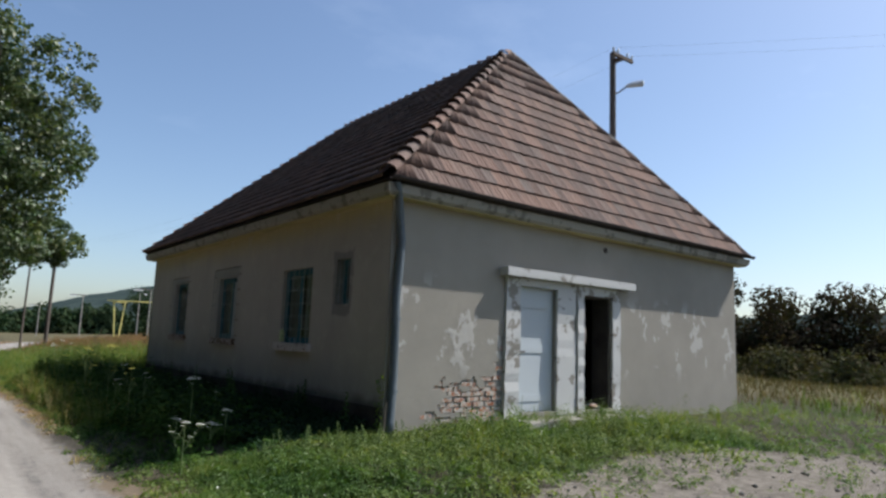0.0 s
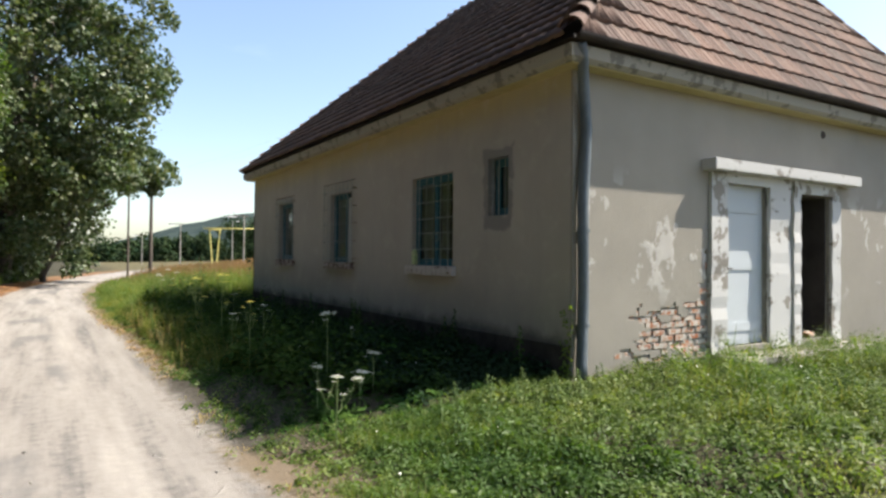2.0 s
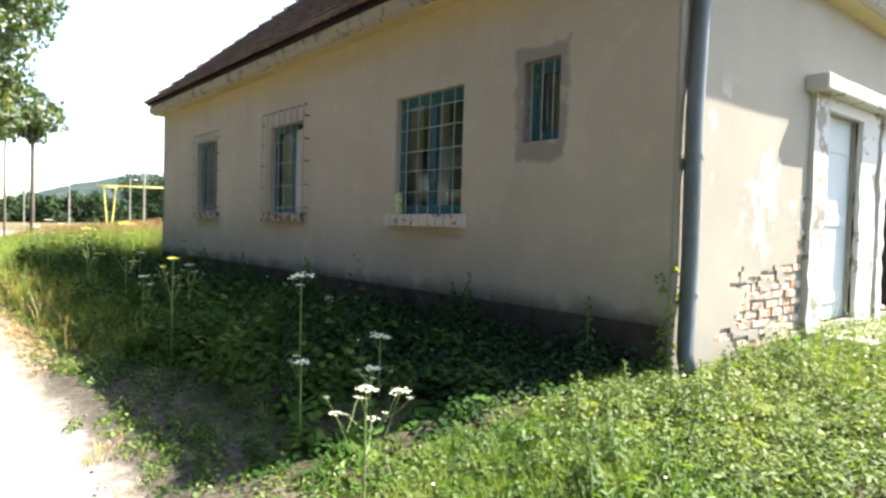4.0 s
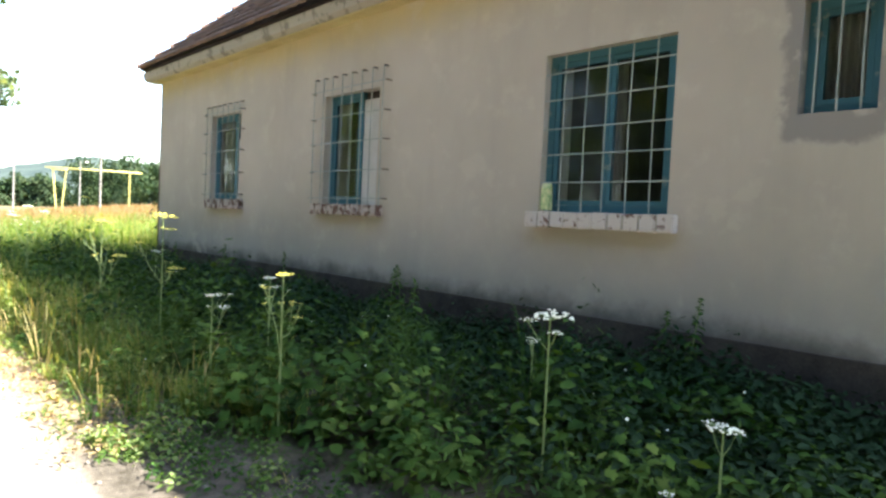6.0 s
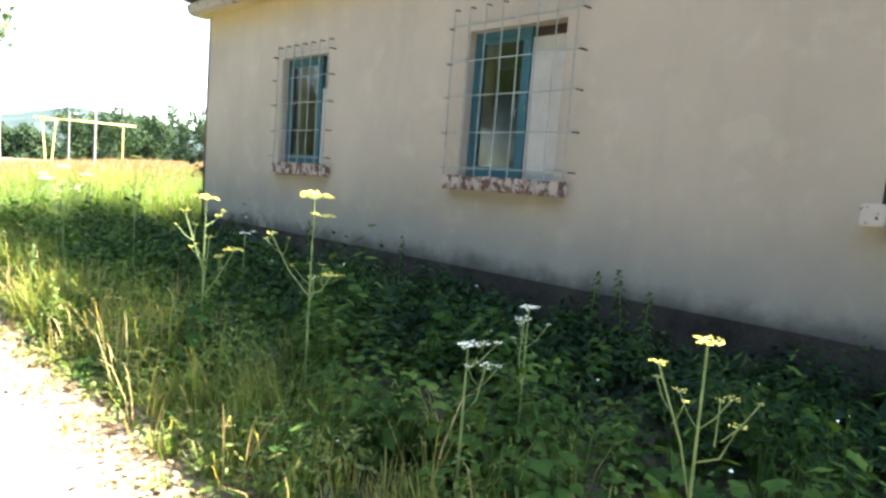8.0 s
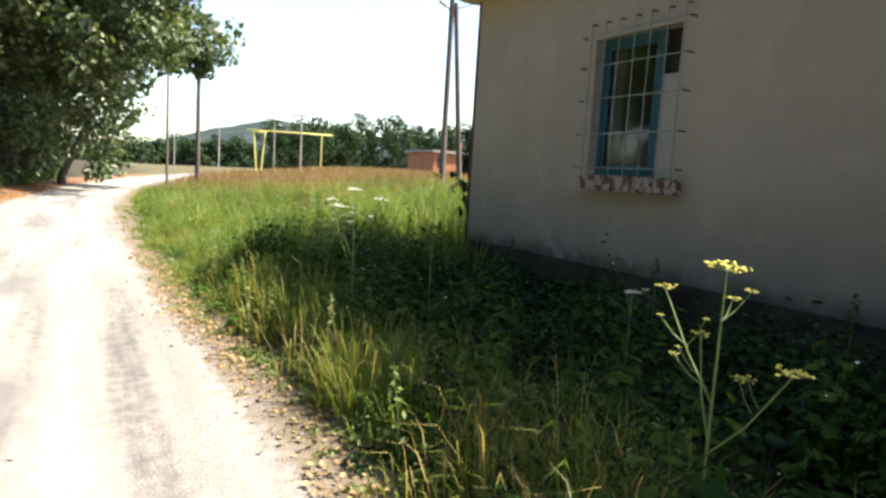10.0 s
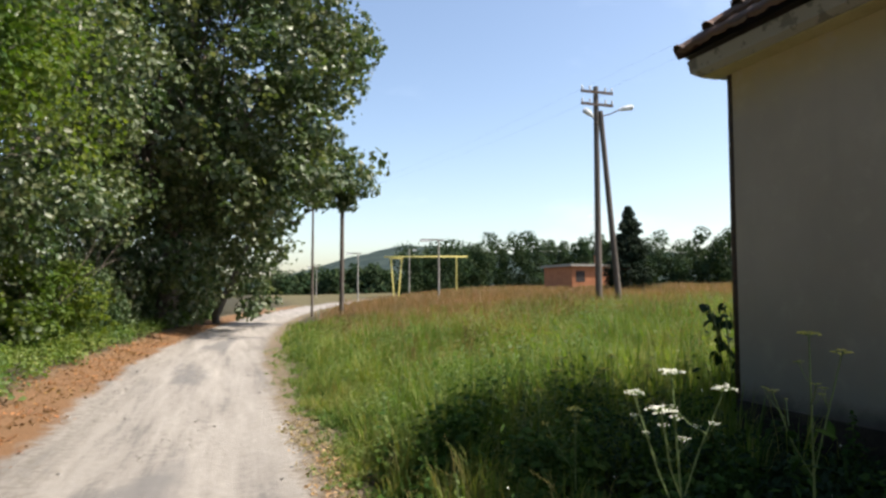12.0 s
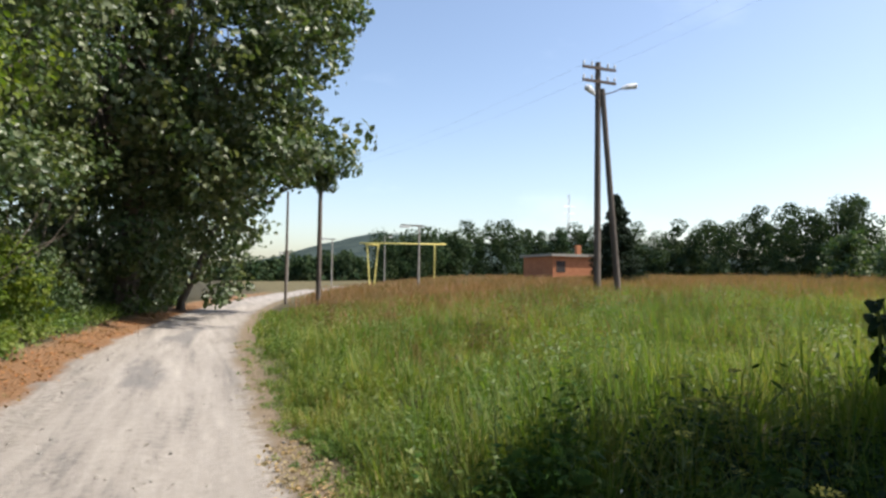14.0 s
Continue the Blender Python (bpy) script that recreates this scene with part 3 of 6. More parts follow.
def cornice():
    """A mitred band under the eaves, tipped a little outwards."""
    bm, rings = bmesh.new(), []
    for o, z in ((-0.38, SOFFIT), (OV - 0.07, SOFFIT - 0.01), (OV - 0.02, SOFFIT + 0.03), (OV, 3.81), (-0.38, 3.81)):
        rings.append([bm.verts.new(p) for p in ((X0 - o, Y0 - o, z), (X1 + o, Y0 - o, z), (X1 + o, Y1 + o, z), (X0 - o, Y1 + o, z))])
    for a, b in zip(rings, rings[1:] + rings[:1]):
        for k in range(4):
            bm.faces.new((a[k], a[(k + 1) % 4], b[(k + 1) % 4], b[k]))
    return bm


part("cornice", cornice(), M_CORNICE, house, "stained concrete cornice")
part("soffit", boxes(((X0 - OV + 0.085, Y0 - OV + 0.085, SOFFIT - 0.022), (X0 - 0.002, Y1 + OV - 0.085, SOFFIT - 0.012)), ((X0 - 0.002, Y0 - OV + 0.085, SOFFIT - 0.022), (X1 + OV - 0.085, Y0 - 0.002, SOFFIT - 0.012))), M_EAVES, house, "yellowed plaster soffit")
RZ = 3.88
APEX = [Vector((9.79, 10.55, 8.36)), Vector((9.79, 18.0, 8.36))]
E0, E1, E2, E3 = (Vector((x, y, RZ)) for x, y in ((EX0 - 0.02, EY0 - 0.01), (EX1 - 0.12, EY0 - 0.01), (EX1 + 0.04, EY1 + 0.02), (EX0 - 0.02, EY1 + 0.02)))
bm = bmesh.new()
v = [bm.verts.new(p - Vector((0, 0, 0.03))) for p in (E0, E1, E2, E3, *APEX)]
for f in ((0, 1, 4), (1, 2, 5, 4), (2, 3, 5), (3, 0, 4, 5), (3, 2, 1, 0)):
    bm.faces.new([v[i] for i in f])
part("roof_deck", bm, M_GUTTER, house)


def gutter(a, b):
    bm = bmesh.new()
    a, b = Vector(a), Vector(b)
    d = (b - a).normalized()
    side = d.cross(Vector((0, 0, 1)))
    prof = [(0.062 * math.cos(t), 0.062 * math.sin(t)) for t in (math.pi * (1 + k / 8) for k in range(9))]
    prof += [(0.054 * math.cos(t), 0.054 * math.sin(t)) for t in (math.pi * (2 - k / 8) for k in range(9))]
    n = 12
    rings = []
    for i in range(n + 1):
        c = a.lerp(b, i / n) + Vector((0, 0, rnd(-0.012, 0.012)))
        rings.append([bm.verts.new(c + side * u + Vector((0, 0, w))) for u, w in prof])
    for p, q in zip(rings, rings[1:]):
        for k in range(len(prof)):
            j = (k + 1) % len(prof)
            bm.faces.new((p[k], p[j], q[j], q[k]))
    return bm


G = 0.07
GZ = 3.885
part("gutter", gutter((EX0, EY0 - G, GZ), (EX1, EY0 - G, GZ)), M_GUTTER, house, "dark rusted gutter")

PIPE = [(4.86, 7.60, 3.83), (4.96, 7.67, 3.70), (5.06, 7.76, 3.40), (5.13, 7.79, 3.0), (5.08, 7.785, 2.2), (5.095, 7.785, 1.2), (5.07, 7.78, 0.5), (5.03, 7.73, 0.36)]
pipe = part("downpipe", rod(PIPE, 0.062, 12), M_ZINC, house, "dented grey zinc downpipe", True)
for z in (1.9, 0.9):
    part("pipe_clip", rod([(5.095, 7.787, z), (5.095, 7.787, z + 0.035)], 0.07, 12), M_ZINC, pipe)
part("downpipe", rod([(5.03, 20.262, 3.66), (5.025, 20.265, 2.0), (5.03, 20.262, 0.2)], 0.034, 10), M_RUST, house, "thin dark downpipe", True)


# ---- window units ----
def window(k, y0, y1, z0, z1, depth, ys, zs, over, board=0.0, board_top=1.0):
    """Blue casement in a recess, with an iron grille. ys, zs: places of the uprights and cross bars; over: how far the grille laps over the wall."""
    name = f"window_{k}"
    w = tagged(new(name), "", "")
    w.parent = house
    x = X0 + depth
    fw = 0.06
    edge = y0
    if board:
        part("board", boxes(((x + 0.02, y0, z0), (x + 0.045, y0 + board, z0 + (z1 - z0) * board_top))), M_BOARD, w, "white board closing part of the opening")
        if board_top < 1:
            # near-black sheet added to stand for the shade in the gap above
            part("gap_shade_sheet", boxes(((x + 0.05, y0, z0), (x + 0.06, y0 + board, z1))), M_GUTTER, w)
        y0 += board
    part("window_frame", boxes(((x, y0, z0), (x + 0.07, y0 + fw, z1)), ((x, y1 - fw, z0), (x + 0.07, y1, z1)), ((x, y0 + fw, z0), (x + 0.07, y1 - fw, z0 + fw)), ((x, y0 + fw, z1 - fw), (x + 0.07, y1 - fw, z1))), M_BLUE, w, "faded blue frame")
    leaves = 2 if y1 - y0 > 0.8 else 1
    span = (y1 - y0 - 2 * fw) / leaves
    for i in range(leaves):
        a, b, c, d = y0 + fw + i * span + 0.004, y0 + fw + (i + 1) * span - 0.004, z0 + fw + 0.004, z1 - fw - 0.004
        t = 0.037
        s = part("casement", boxes(((x + 0.012, a, c), (x + 0.052, a + t, d)), ((x + 0.012, b - t, c), (x + 0.052, b, d)), ((x + 0.012, a + t, c), (x + 0.052, b - t, c + t)), ((x + 0.012, a + t, d - t), (x + 0.052, b - t, d))), M_BLUE, w, "peeling blue casement")
        g = part("pane", boxes(((x + 0.028, a + t, c + t), (x + 0.033, b - t, d - t))), M_GLASS, s, "dusty glass pane")
        g.visible_shadow = False
    y0 = edge
    gx = X0 + (0.022 if not over else -0.065)
    ga, gb, gc, gd = y0 - over, y1 + over, z0 + 0.02, z1 + over
    grille = tagged(new("grille"), "welded iron bar grille")
    grille.parent = w
    for yy in ys:
        y2 = yy + rnd(-0.01, 0.01)
        top = gd
        p = [(gx, yy, z0 - 0.01), (gx, y2, (gc + gd) / 2), (gx, yy, top)]
        part("bar", rod(p, 0.0062, 6), M_BAR, grille)
        if over:
            part("hook", rod([(gx, yy, top), (gx + 0.012, yy, top + 0.014), (X0 + 0.03, yy, top + 0.014)], 0.0075, 6), M_RUST, grille, "rusty bar end let into the wall")
    for zz in zs:
        part("bar", rod([(gx - 0.012, ga, zz), (gx - 0.012, gb, zz)], 0.0062, 6), M_BAR, grille)
        if over:
            for end, way in ((ga, -1), (gb, 1)):
                part("hook", rod([(gx - 0.012, end, zz), (gx + 0.004, end + way * 0.014, zz), (X0 + 0.03, end + way * 0.014, zz)], 0.0075, 6), M_RUST, grille, "rusty bar end let into the wall")
    return w


w4 = window(4, *WINDOWS[0], (9.07, 9.2, 9.33), (), 0.0)
w3 = window(3, *WINDOWS[1], (10.39, 10.59, 10.80, 10.99, 11.21), (1.745, 1.975, 2.19, 2.43, 2.65), 0.0)
w2 = window(2, *WINDOWS[2], [13.55 + 0.195 * i for i in range(8)], (1.59, 1.91, 2.24, 2.55, 2.87), 0.19, 0.42, 0.93)
w1 = window(1, *WINDOWS[3], [16.95 + 0.187 * i for i in range(7)], (1.63, 1.95, 2.28, 2.59, 2.88), 0.12, 0.26, 0.7)


def sill(parent, y0, y1, z0, z1, n, mat, label):
    wd = (y1 - y0) / n
    s = tagged(new("window_sill"), label)
    s.parent = parent
    for i in range(n):
        d = rnd(-0.006, 0.010)
        part("brick", boxes(((X0 - 0.085 + d, y0 + i * wd + 0.004, z0 + rnd(0, 0.008)), (X0 + 0.19, y0 + (i + 1) * wd - 0.004, z1 + rnd(-0.004, 0.004))), bevel=0.008), mat, s)
    part("mortar_bed", boxes(((X0 - 0.072, y0 + 0.015, z0 + 0.014), (X0 + 0.18, y1 - 0.015, z1 - 0.012))), M_CONC, s)


sill(w3, 10.14, 11.49, 1.365, 1.50, 10, M_SILL, "chipped lime-washed brick sill")
sill(w2, 13.55, 14.92, 1.39, 1.52, 11, M_SILL_WORN, "worn red-brown brick sill")
sill(w1, 16.88, 18.10, 1.41, 1.56, 10, M_SILL_WORN, "worn brick sill with traces of lime wash")

# ---- entrance ----
door_1 = tagged(new("door_1"), "", "")
door_1.parent = house
a, b, c, d = DOORS[0]
part("door_leaf", boxes(((a, Y0 + 0.07, c), (b, Y0 + 0.115, d))), M_DOOR, door_1, "closed door leaf painted pale blue-white")
part("threshold", boxes(((a, Y0 - 0.05, c - 0.1), (b, Y0 + 0.2, c))), M_CONC, door_1)
for zc in (0.75, 1.55, 2.3):
    part("rail", boxes(((a + 0.05, Y0 + 0.058, zc - 0.06), (b - 0.05, Y0 + 0.07, zc + 0.06)), bevel=0.004), M_DOOR, door_1)
part("handle", boxes(((a + 0.07, Y0 + 0.02, 1.5), (a + 0.19, Y0 + 0.035, 1.52)), ((a + 0.07, Y0 + 0.035, 1.5), (a + 0.09, Y0 + 0.07, 1.52))), M_RUST, door_1, "dark iron handle")
door_2 = tagged(new("door_2"), "", "")
door_2.parent = house
a, b, c, d = DOORS[1]
part("threshold", boxes(((a, Y0 - 0.05, c - 0.1), (b, Y0 + 0.4, c))), M_CONC, door_2)
# lining added over the doorway sides, near-black like the shade within
part("door_frame", boxes(((a + 0.002, Y0 + 0.05, c), (a + 0.03, Y0 + 0.42, d)), ((b - 0.03, Y0 + 0.05, c), (b - 0.002, Y0 + 0.42, d)), ((a + 0.03, Y0 + 0.05, d - 0.03), (b - 0.03, Y0 + 0.42, d - 0.002))), M_ROOM, door_2, "doorway lining coloured near-black for the shade inside")


def ragged_post(x0, x1, y0, y1, z0, z1, name="door_surround"):
    """A rendered jamb with chipped arrises."""
    bm = bmesh.new()
    n = 16
    rings = []
    for i in range(n + 1):
        z = z0 + (z1 - z0) * i / n
        j = [rnd(-0.02, 0.02) * (0 < i < n) for _ in range(3)]
        rings.append([bm.verts.new(p) for p in ((x0 + max(0, j[0]), y0 + abs(j[2]), z), (x1 + min(0, j[1]), y0 + abs(j[2]), z), (x1, y1, z), (x0, y1, z))])
    for p, q in zip(rings, rings[1:]):
        for k in range(4):
            bm.faces.new((p[k], p[(k + 1) % 4], q[(k + 1) % 4], q[k]))
    bm.faces.new(rings[0][::-1])
    bm.faces.new(rings[-1])
    return part(name, bm, M_WHITE, house, "flaking white door surround")


PR = Y0 - 0.055
ragged_post(7.27, 7.60, PR, Y0 + 0.02, 0.45, 2.72)
ragged_post(8.50, 8.99, PR, Y0 + 0.02, 0.45, 2.72)
ragged_post(9.02, 9.20, PR - 0.03, Y0 + 0.02, 0.45, 2.72)
ragged_post(10.05, 10.29, PR, Y0 + 0.02, 0.45, 2.72)
part("door_surround", boxes(((7.60, PR, 2.60), (8.50, Y0 + 0.02, 2.72))), M_WHITE, house)
part("door_surround", boxes(((9.20, PR, 2.56), (10.05, Y0 + 0.02, 2.72))), M_WHITE, house)
part("lintel", boxes(((7.14, Y0 - 0.20, 2.724), (10.58, Y0 + 0.01, 2.87)), bevel=0.012), M_WHITE, house, "weathered white lintel slab")
part("vent_hole", rod([(9.88, Y0 - 0.012, 3.46), (9.88, Y0 + 0.06, 3.46)], 0.055, 12), M_GUTTER, house, "dark round vent hole")

# small things about the entrance and sills
card = thing("carton", "pale green drinks carton standing on the window sill", "carton")
part("body", boxes(((4.985, 11.29, 1.515), (5.045, 11.375, 1.70)), bevel=0.004), M_CARTON, card)
bm = bmesh.new()
vs = [bm.verts.new(p) for p in ((4.987, 11.292, 1.70), (5.043, 11.292, 1.70), (5.043, 11.373, 1.70), (4.987, 11.373, 1.70), (5.015, 11.292, 1.745), (5.015, 11.373, 1.745))]
for f in ((0, 1, 4), (2, 3, 5), (1, 2, 5, 4), (3, 0, 4, 5)):
    bm.faces.new([vs[i] for i in f])
part("gable_top", bm, M_CARTON, card)
panel = thing("loose_panel", "pinkish board propped inside the open doorway", "board")
part("sheet", boxes(((9.24, 8.06, 1.70), (9.58, 8.09, 1.98)), bevel=0.004), M_PINK, panel)
part("batten", boxes(((9.38, 8.092, 0.5), (9.44, 8.12, 1.95))), M_TIMBER, panel)


def rubble(x, y, z, s, mat, label):
    bm = bmesh.new()
    bmesh.ops.create_icosphere(bm, subdivisions=2, radius=s)
    k = Vector((rnd(0, 9), rnd(0, 9), rnd(0, 9)))
    for v in bm.verts:
        v.co *= 1 + 0.45 * noise.noise(v.co / s + k)
        v.co.z *= 0.6
    me = bpy.data.meshes.new("rubble")
    bm.to_mesh(me)
    bm.free()
    me.materials.append(mat)
    ob = tagged(new("rubble", me), label, "rubble", "rubble at the door")
    ob.location = (x, y, z + s * 0.4)


for i in range(9):
    rubble(rnd(9.28, 9.98), rnd(7.9, 8.25), 0.52, rnd(0.03, 0.08), (M_CONC, M_BRICK)[i % 2], ("broken grey mortar lump on the threshold", "broken red brick lump on the threshold")[i % 2])
step_slab = thing("entrance_step", "cracked concrete step before the doors", "step")
part("slab", boxes(((7.3, 7.30, 0.05), (10.4, 7.80, 0.44)), bevel=0.02), M_CONC, step_slab)


def curtain(parent, x, y0, y1, z0, z1):
    bm, cols = bmesh.new(), []
    n = 26
    for i in range(n + 1):
        yy = y0 + (y1 - y0) * i / n
        xx = x + 0.025 * math.sin(i * 1.15) + rnd(-0.004, 0.004)
        cols.append([bm.verts.new((xx + d, yy, z)) for z, d in ((z1, 0), ((z0 + z1) / 2, 0.01), (z0, -0.005))])
    for a, b in zip(cols, cols[1:]):
        for k in range(2):
            bm.faces.new((a[k], b[k], b[k + 1], a[k + 1]))
    part("curtain", bm, M_CLOTH, parent, "dusty grey curtain", True)


curtain(w3, X0 + 0.30, 10.80, 10.98, 1.58, 2.74)
curtain(w4, X0 + 0.28, 9.05, 9.36, 2.2, 2.8)

# ---- poles, pipe bridge, brick hut ----
def ground_at(x, y):
    return float(height(x, y))


def insulator(parent, p):
    part("insulator", rod([p, (p[0], p[1], p[2] + 0.05), (p[0], p[1], p[2] + 0.14), (p[0], p[1], p[2] + 0.17)], 0.03, 8, [0.015, 0.04, 0.04, 0.02]), M_LAMP, parent, "pale ceramic insulator")


def street_head(parent, root, way, reach=0.9):
    r, w = Vector(root), Vector(way).normalized()
    tip = r + w * reach + Vector((0, 0, 0.3))
    arm = part("lamp_arm", rod([r, r + w * reach * 0.5 + Vector((0, 0, 0.1)), tip], 0.025, 6), M_RUST, parent)
    part("lamp_head", rod([tip, tip + w * 0.2 + Vector((0, 0, 0.07)), tip + w * 0.55 + Vector((0, 0, 0.13)), tip + w * 0.62 + Vector((0, 0, 0.13))], 0.08, 8, [0.05, 0.10, 0.12, 0.03]), M_LAMP, arm, "pale aluminium lamp head")


def double_pole():
    x, y = 14.5, 37.9
    z, top = ground_at(x, y), 9.75
    t = thing("utility_pole", "two-legged timber utility pole with crossarms and street lamps", "utility pole", "utility poles")
    part("pole", rod([(x, y, z - 0.3), (x, y, top)], 0.12, 12, [0.135, 0.10]), M_TIMBER, t)
    part("strut", rod([(x + 0.82, y - 0.2, z - 0.3), (x + 0.16, y - 0.05, top - 1.0)], 0.11, 12, [0.125, 0.10]), M_TIMBER, t)
    for dz in (0.25, 0.75):
        a = part("crossarm", boxes(((x - 0.75, y - 0.16, top - dz - 0.06), (x + 0.7, y - 0.10, top - dz + 0.04))), M_RUST, t)
        for dx in (-0.7, -0.35, 0.35, 0.65):
            insulator(a, (x + dx, y - 0.13, top - dz + 0.04))
    street_head(t, (x, y - 0.1, top - 1.25), (1, -0.2, 0))
    street_head(t, (x, y - 0.1, top - 1.6), (-1, -0.5, 0), 0.35)
    return t


double_pole()


def roadside_pole(x, y, top, r=0.11, name="utility_pole"):
    z = ground_at(x, y)
    t = thing(name, "plain weathered timber utility pole beside the track", "utility pole", "utility poles")
    part("pole", rod([(x, y, z - 0.3), (x, y, top)], r, 10, [r * 1.15, r * 0.8]), M_TIMBER, t)
    return t


roadside_pole(5.7, 46.5, 6.9, 0.105)
roadside_pole(4.95, 52.0, 6.0, 0.07)

bp = thing("utility_pole", "tall timber utility pole with one street lamp behind the house", "utility pole", "utility poles")
bx, by, bt = 17.35, 13.3, 11.7
part("pole", rod([(bx, by, -0.4), (bx, by, bt)], 0.12, 12, [0.14, 0.10]), M_TIMBER, bp)
arm = part("crossarm", boxes(((bx - 0.55, by - 0.45, bt - 0.35), (bx + 0.55, by - 0.37, bt - 0.24)), ((bx - 0.08, by - 0.45, bt - 0.36), (bx + 0.08, by, bt - 0.25))), M_RUST, bp)
for dx in (-0.5, -0.25, 0.25, 0.5):
    insulator(arm, (bx + dx, by - 0.41, bt - 0.24))
street_head(bp, (bx, by, bt - 1.5), (0.9, -0.8, 0), 0.45)

# overhead wires
def wire(p, q, sag, name="overhead_wire"):
    p, q = Vector(p), Vector(q)
    pts = [p.lerp(q, i / 16) - Vector((0, 0, sag * 4 * (i / 16) * (1 - i / 16))) for i in range(17)]
    me = bpy.data.meshes.new(name)
    b = rod(pts, 0.002, 4)
    b.to_mesh(me)
    b.free()
    me.materials.append(M_RUST)
    tagged(new(name, me), "thin dark overhead wire between timber poles", "wire", "overhead wires")


for dx in (-0.5, 0.5):
    wire((bx + dx, by - 0.4, bt - 0.1), (14.5 + dx, 37.8, 9.7), 0.5)
    wire((bx + dx, by - 0.4, bt - 0.1), (40 + dx, -20, 11.5), 0.6)
for dx in (-0.65, 0.6):
    wire((14.5 + dx, 37.8, 9.6), (4.5 + dx * 0.3, 62, 7.6), 0.6)


def station_lamp(x, y, top, reach=-1.3):
    z = ground_at(x, y)
    t = thing("station_lamp", "thin concrete lamp post with a flat side arm", "street lamp", "station lamps")
    part("post", rod([(x, y, z - 0.2), (x, y, top)], 0.07, 8, [0.09, 0.06]), M_CONC, t)
    a = part("lamp_arm", boxes(((x + min(reach, 0.35), y - 0.05, top - 0.10), (x + max(reach, 0.35), y + 0.05, top))), M_TIMBER, t)
    part("lamp_head", boxes(((x + reach - 0.1, y - 0.12, top - 0.2), (x + reach * 0.5, y + 0.12, top - 0.08)), bevel=0.03), M_LAMP, a)


station_lamp(14.6, 59.0, 5.1)
station_lamp(13.9, 86.0, 5.5)
station_lamp(12.6, 112.0, 4.8)
station_lamp(22.2, 95.0, 6.6, 1.0)


def pipe_bridge():
    x, y, top = 16.0, 77.0, 4.55
    z = ground_at(x, y)
    t = thing("pipe_bridge", "yellow overhead gas pipe on a braced support in the field", "pipe")
    for dx in (-0.55, 0.55):
        part("support_leg", rod([(x + dx * 0.35, y, z - 0.2), (x + dx, y, top)], 0.07, 8), M_YELLOW, t)
    part("support_head", rod([(x - 0.7, y, top), (x + 0.7, y, top)], 0.07, 8), M_YELLOW, t)
    part("support_leg", rod([(21.9, y - 1, z - 0.2), (21.9, y - 1, top + 0.15)], 0.062, 8), M_YELLOW, t)
    part("pipe", rod([(x - 1.2, y, top + 0.12), (23.0, y - 1.1, top + 0.2)], 0.068, 10), M_YELLOW, t, "", True)


pipe_bridge()


def brick_hut():
    x0, x1, y0, y1 = 32.6, 38.8, 72.0, 78.0
    z = 0.9
    t = thing("brick_hut", "low orange-brick hut with a flat roof beyond the field", "hut")
    m = grainy("orange_hut_brick", (0.28, 0.105, 0.05), (0.40, 0.165, 0.08), 2, 0.9, 20)
    part("wall", boxes(((x0, y0, z - 0.5), (x1, y1, 3.75))), m, t)
    part("roof", boxes(((x0 - 0.3, y0 - 0.3, 3.75), (x1 + 0.3, y1 + 0.3, 3.98))), M_CONC, t, "thin grey flat roof")
    part("chimney", boxes(((36.6, 74, 3.98), (37.05, 74.45, 5.0))), m, t)
    part("window", boxes(((33.0, y0 - 0.02, 2.2), (34.0, y0 + 0.05, 3.3))), M_GUTTER, t, "dark window")


brick_hut()


def mast():
    t = thing("radio_mast", "thin lattice radio mast on the far hill", "mast")
    x, y, z0, z1 = 113.5, 200.0, 12.0, 29.0
    for dx, dy in ((-0.5, 0), (0.5, 0), (0, 0.8)):
        part("leg", rod([(x + dx, y + dy, z0), (x + dx * 0.5, y + dy * 0.5, z1)], 0.12, 6), M_LAMP, t)
    for k in range(4):
        part("aerial", rod([(x - 2.2 + k * 0.3, y, z1 - 4 - k * 2.2), (x + 2.2 - k * 0.3, y, z1 - 4 - k * 2.2)], 0.1, 6), M_LAMP, t)


mast()


# ---- far hills ----
def hills():
    n, rows_ = 160, 10
    verts, faces = [], []
    for i in range(n + 1):
        a = -1.1 + 3.0 * i / n
        r0 = 300.0
        ridge = 9 + 14 * math.exp(-((a - 0.26) / 0.13) ** 2) + 13 * math.exp(-((a - 0.56) / 0.22) ** 2) + 14 * step(0.75, 1.3, a) + 1.2 * noise.noise(Vector((a * 22, 0, 0))) - 6 * step(0.2, -0.1, a)
        for k in range(rows_ + 1):
            f = k / rows_
            r = r0 + 160 * f
            z = ridge * 1.25 * math.sin(f * math.pi / 2) + 1.6 * noise.noise(Vector((a * 60, f * 6, 2))) * f
            verts.append((r * math.sin(a), r * math.cos(a) + 16, z - 1.0))
    w = rows_ + 1
    for i in range(n):
        for k in range(rows_):
            faces.append((i * w + k, (i + 1) * w + k, (i + 1) * w + k + 1, i * w + k + 1))
    m = grainy("wooded_hill", (0.026, 0.04, 0.04), (0.055, 0.072, 0.066), 0.06, 1.0, 0.4, 0.25, 1.0, spec=0.0)
    tagged(new("backdrop_hill", mesh_from("backdrop_hill", verts, faces, m, True)), "wooded hills on the horizon", "hill", kind="structure")


hills()

# ---- foliage ----
RG = np.random.default_rng(7)
LEAF = [(0, 1, 2, 3), (0, 3, 4, 5)]  # two halves folded along the midrib


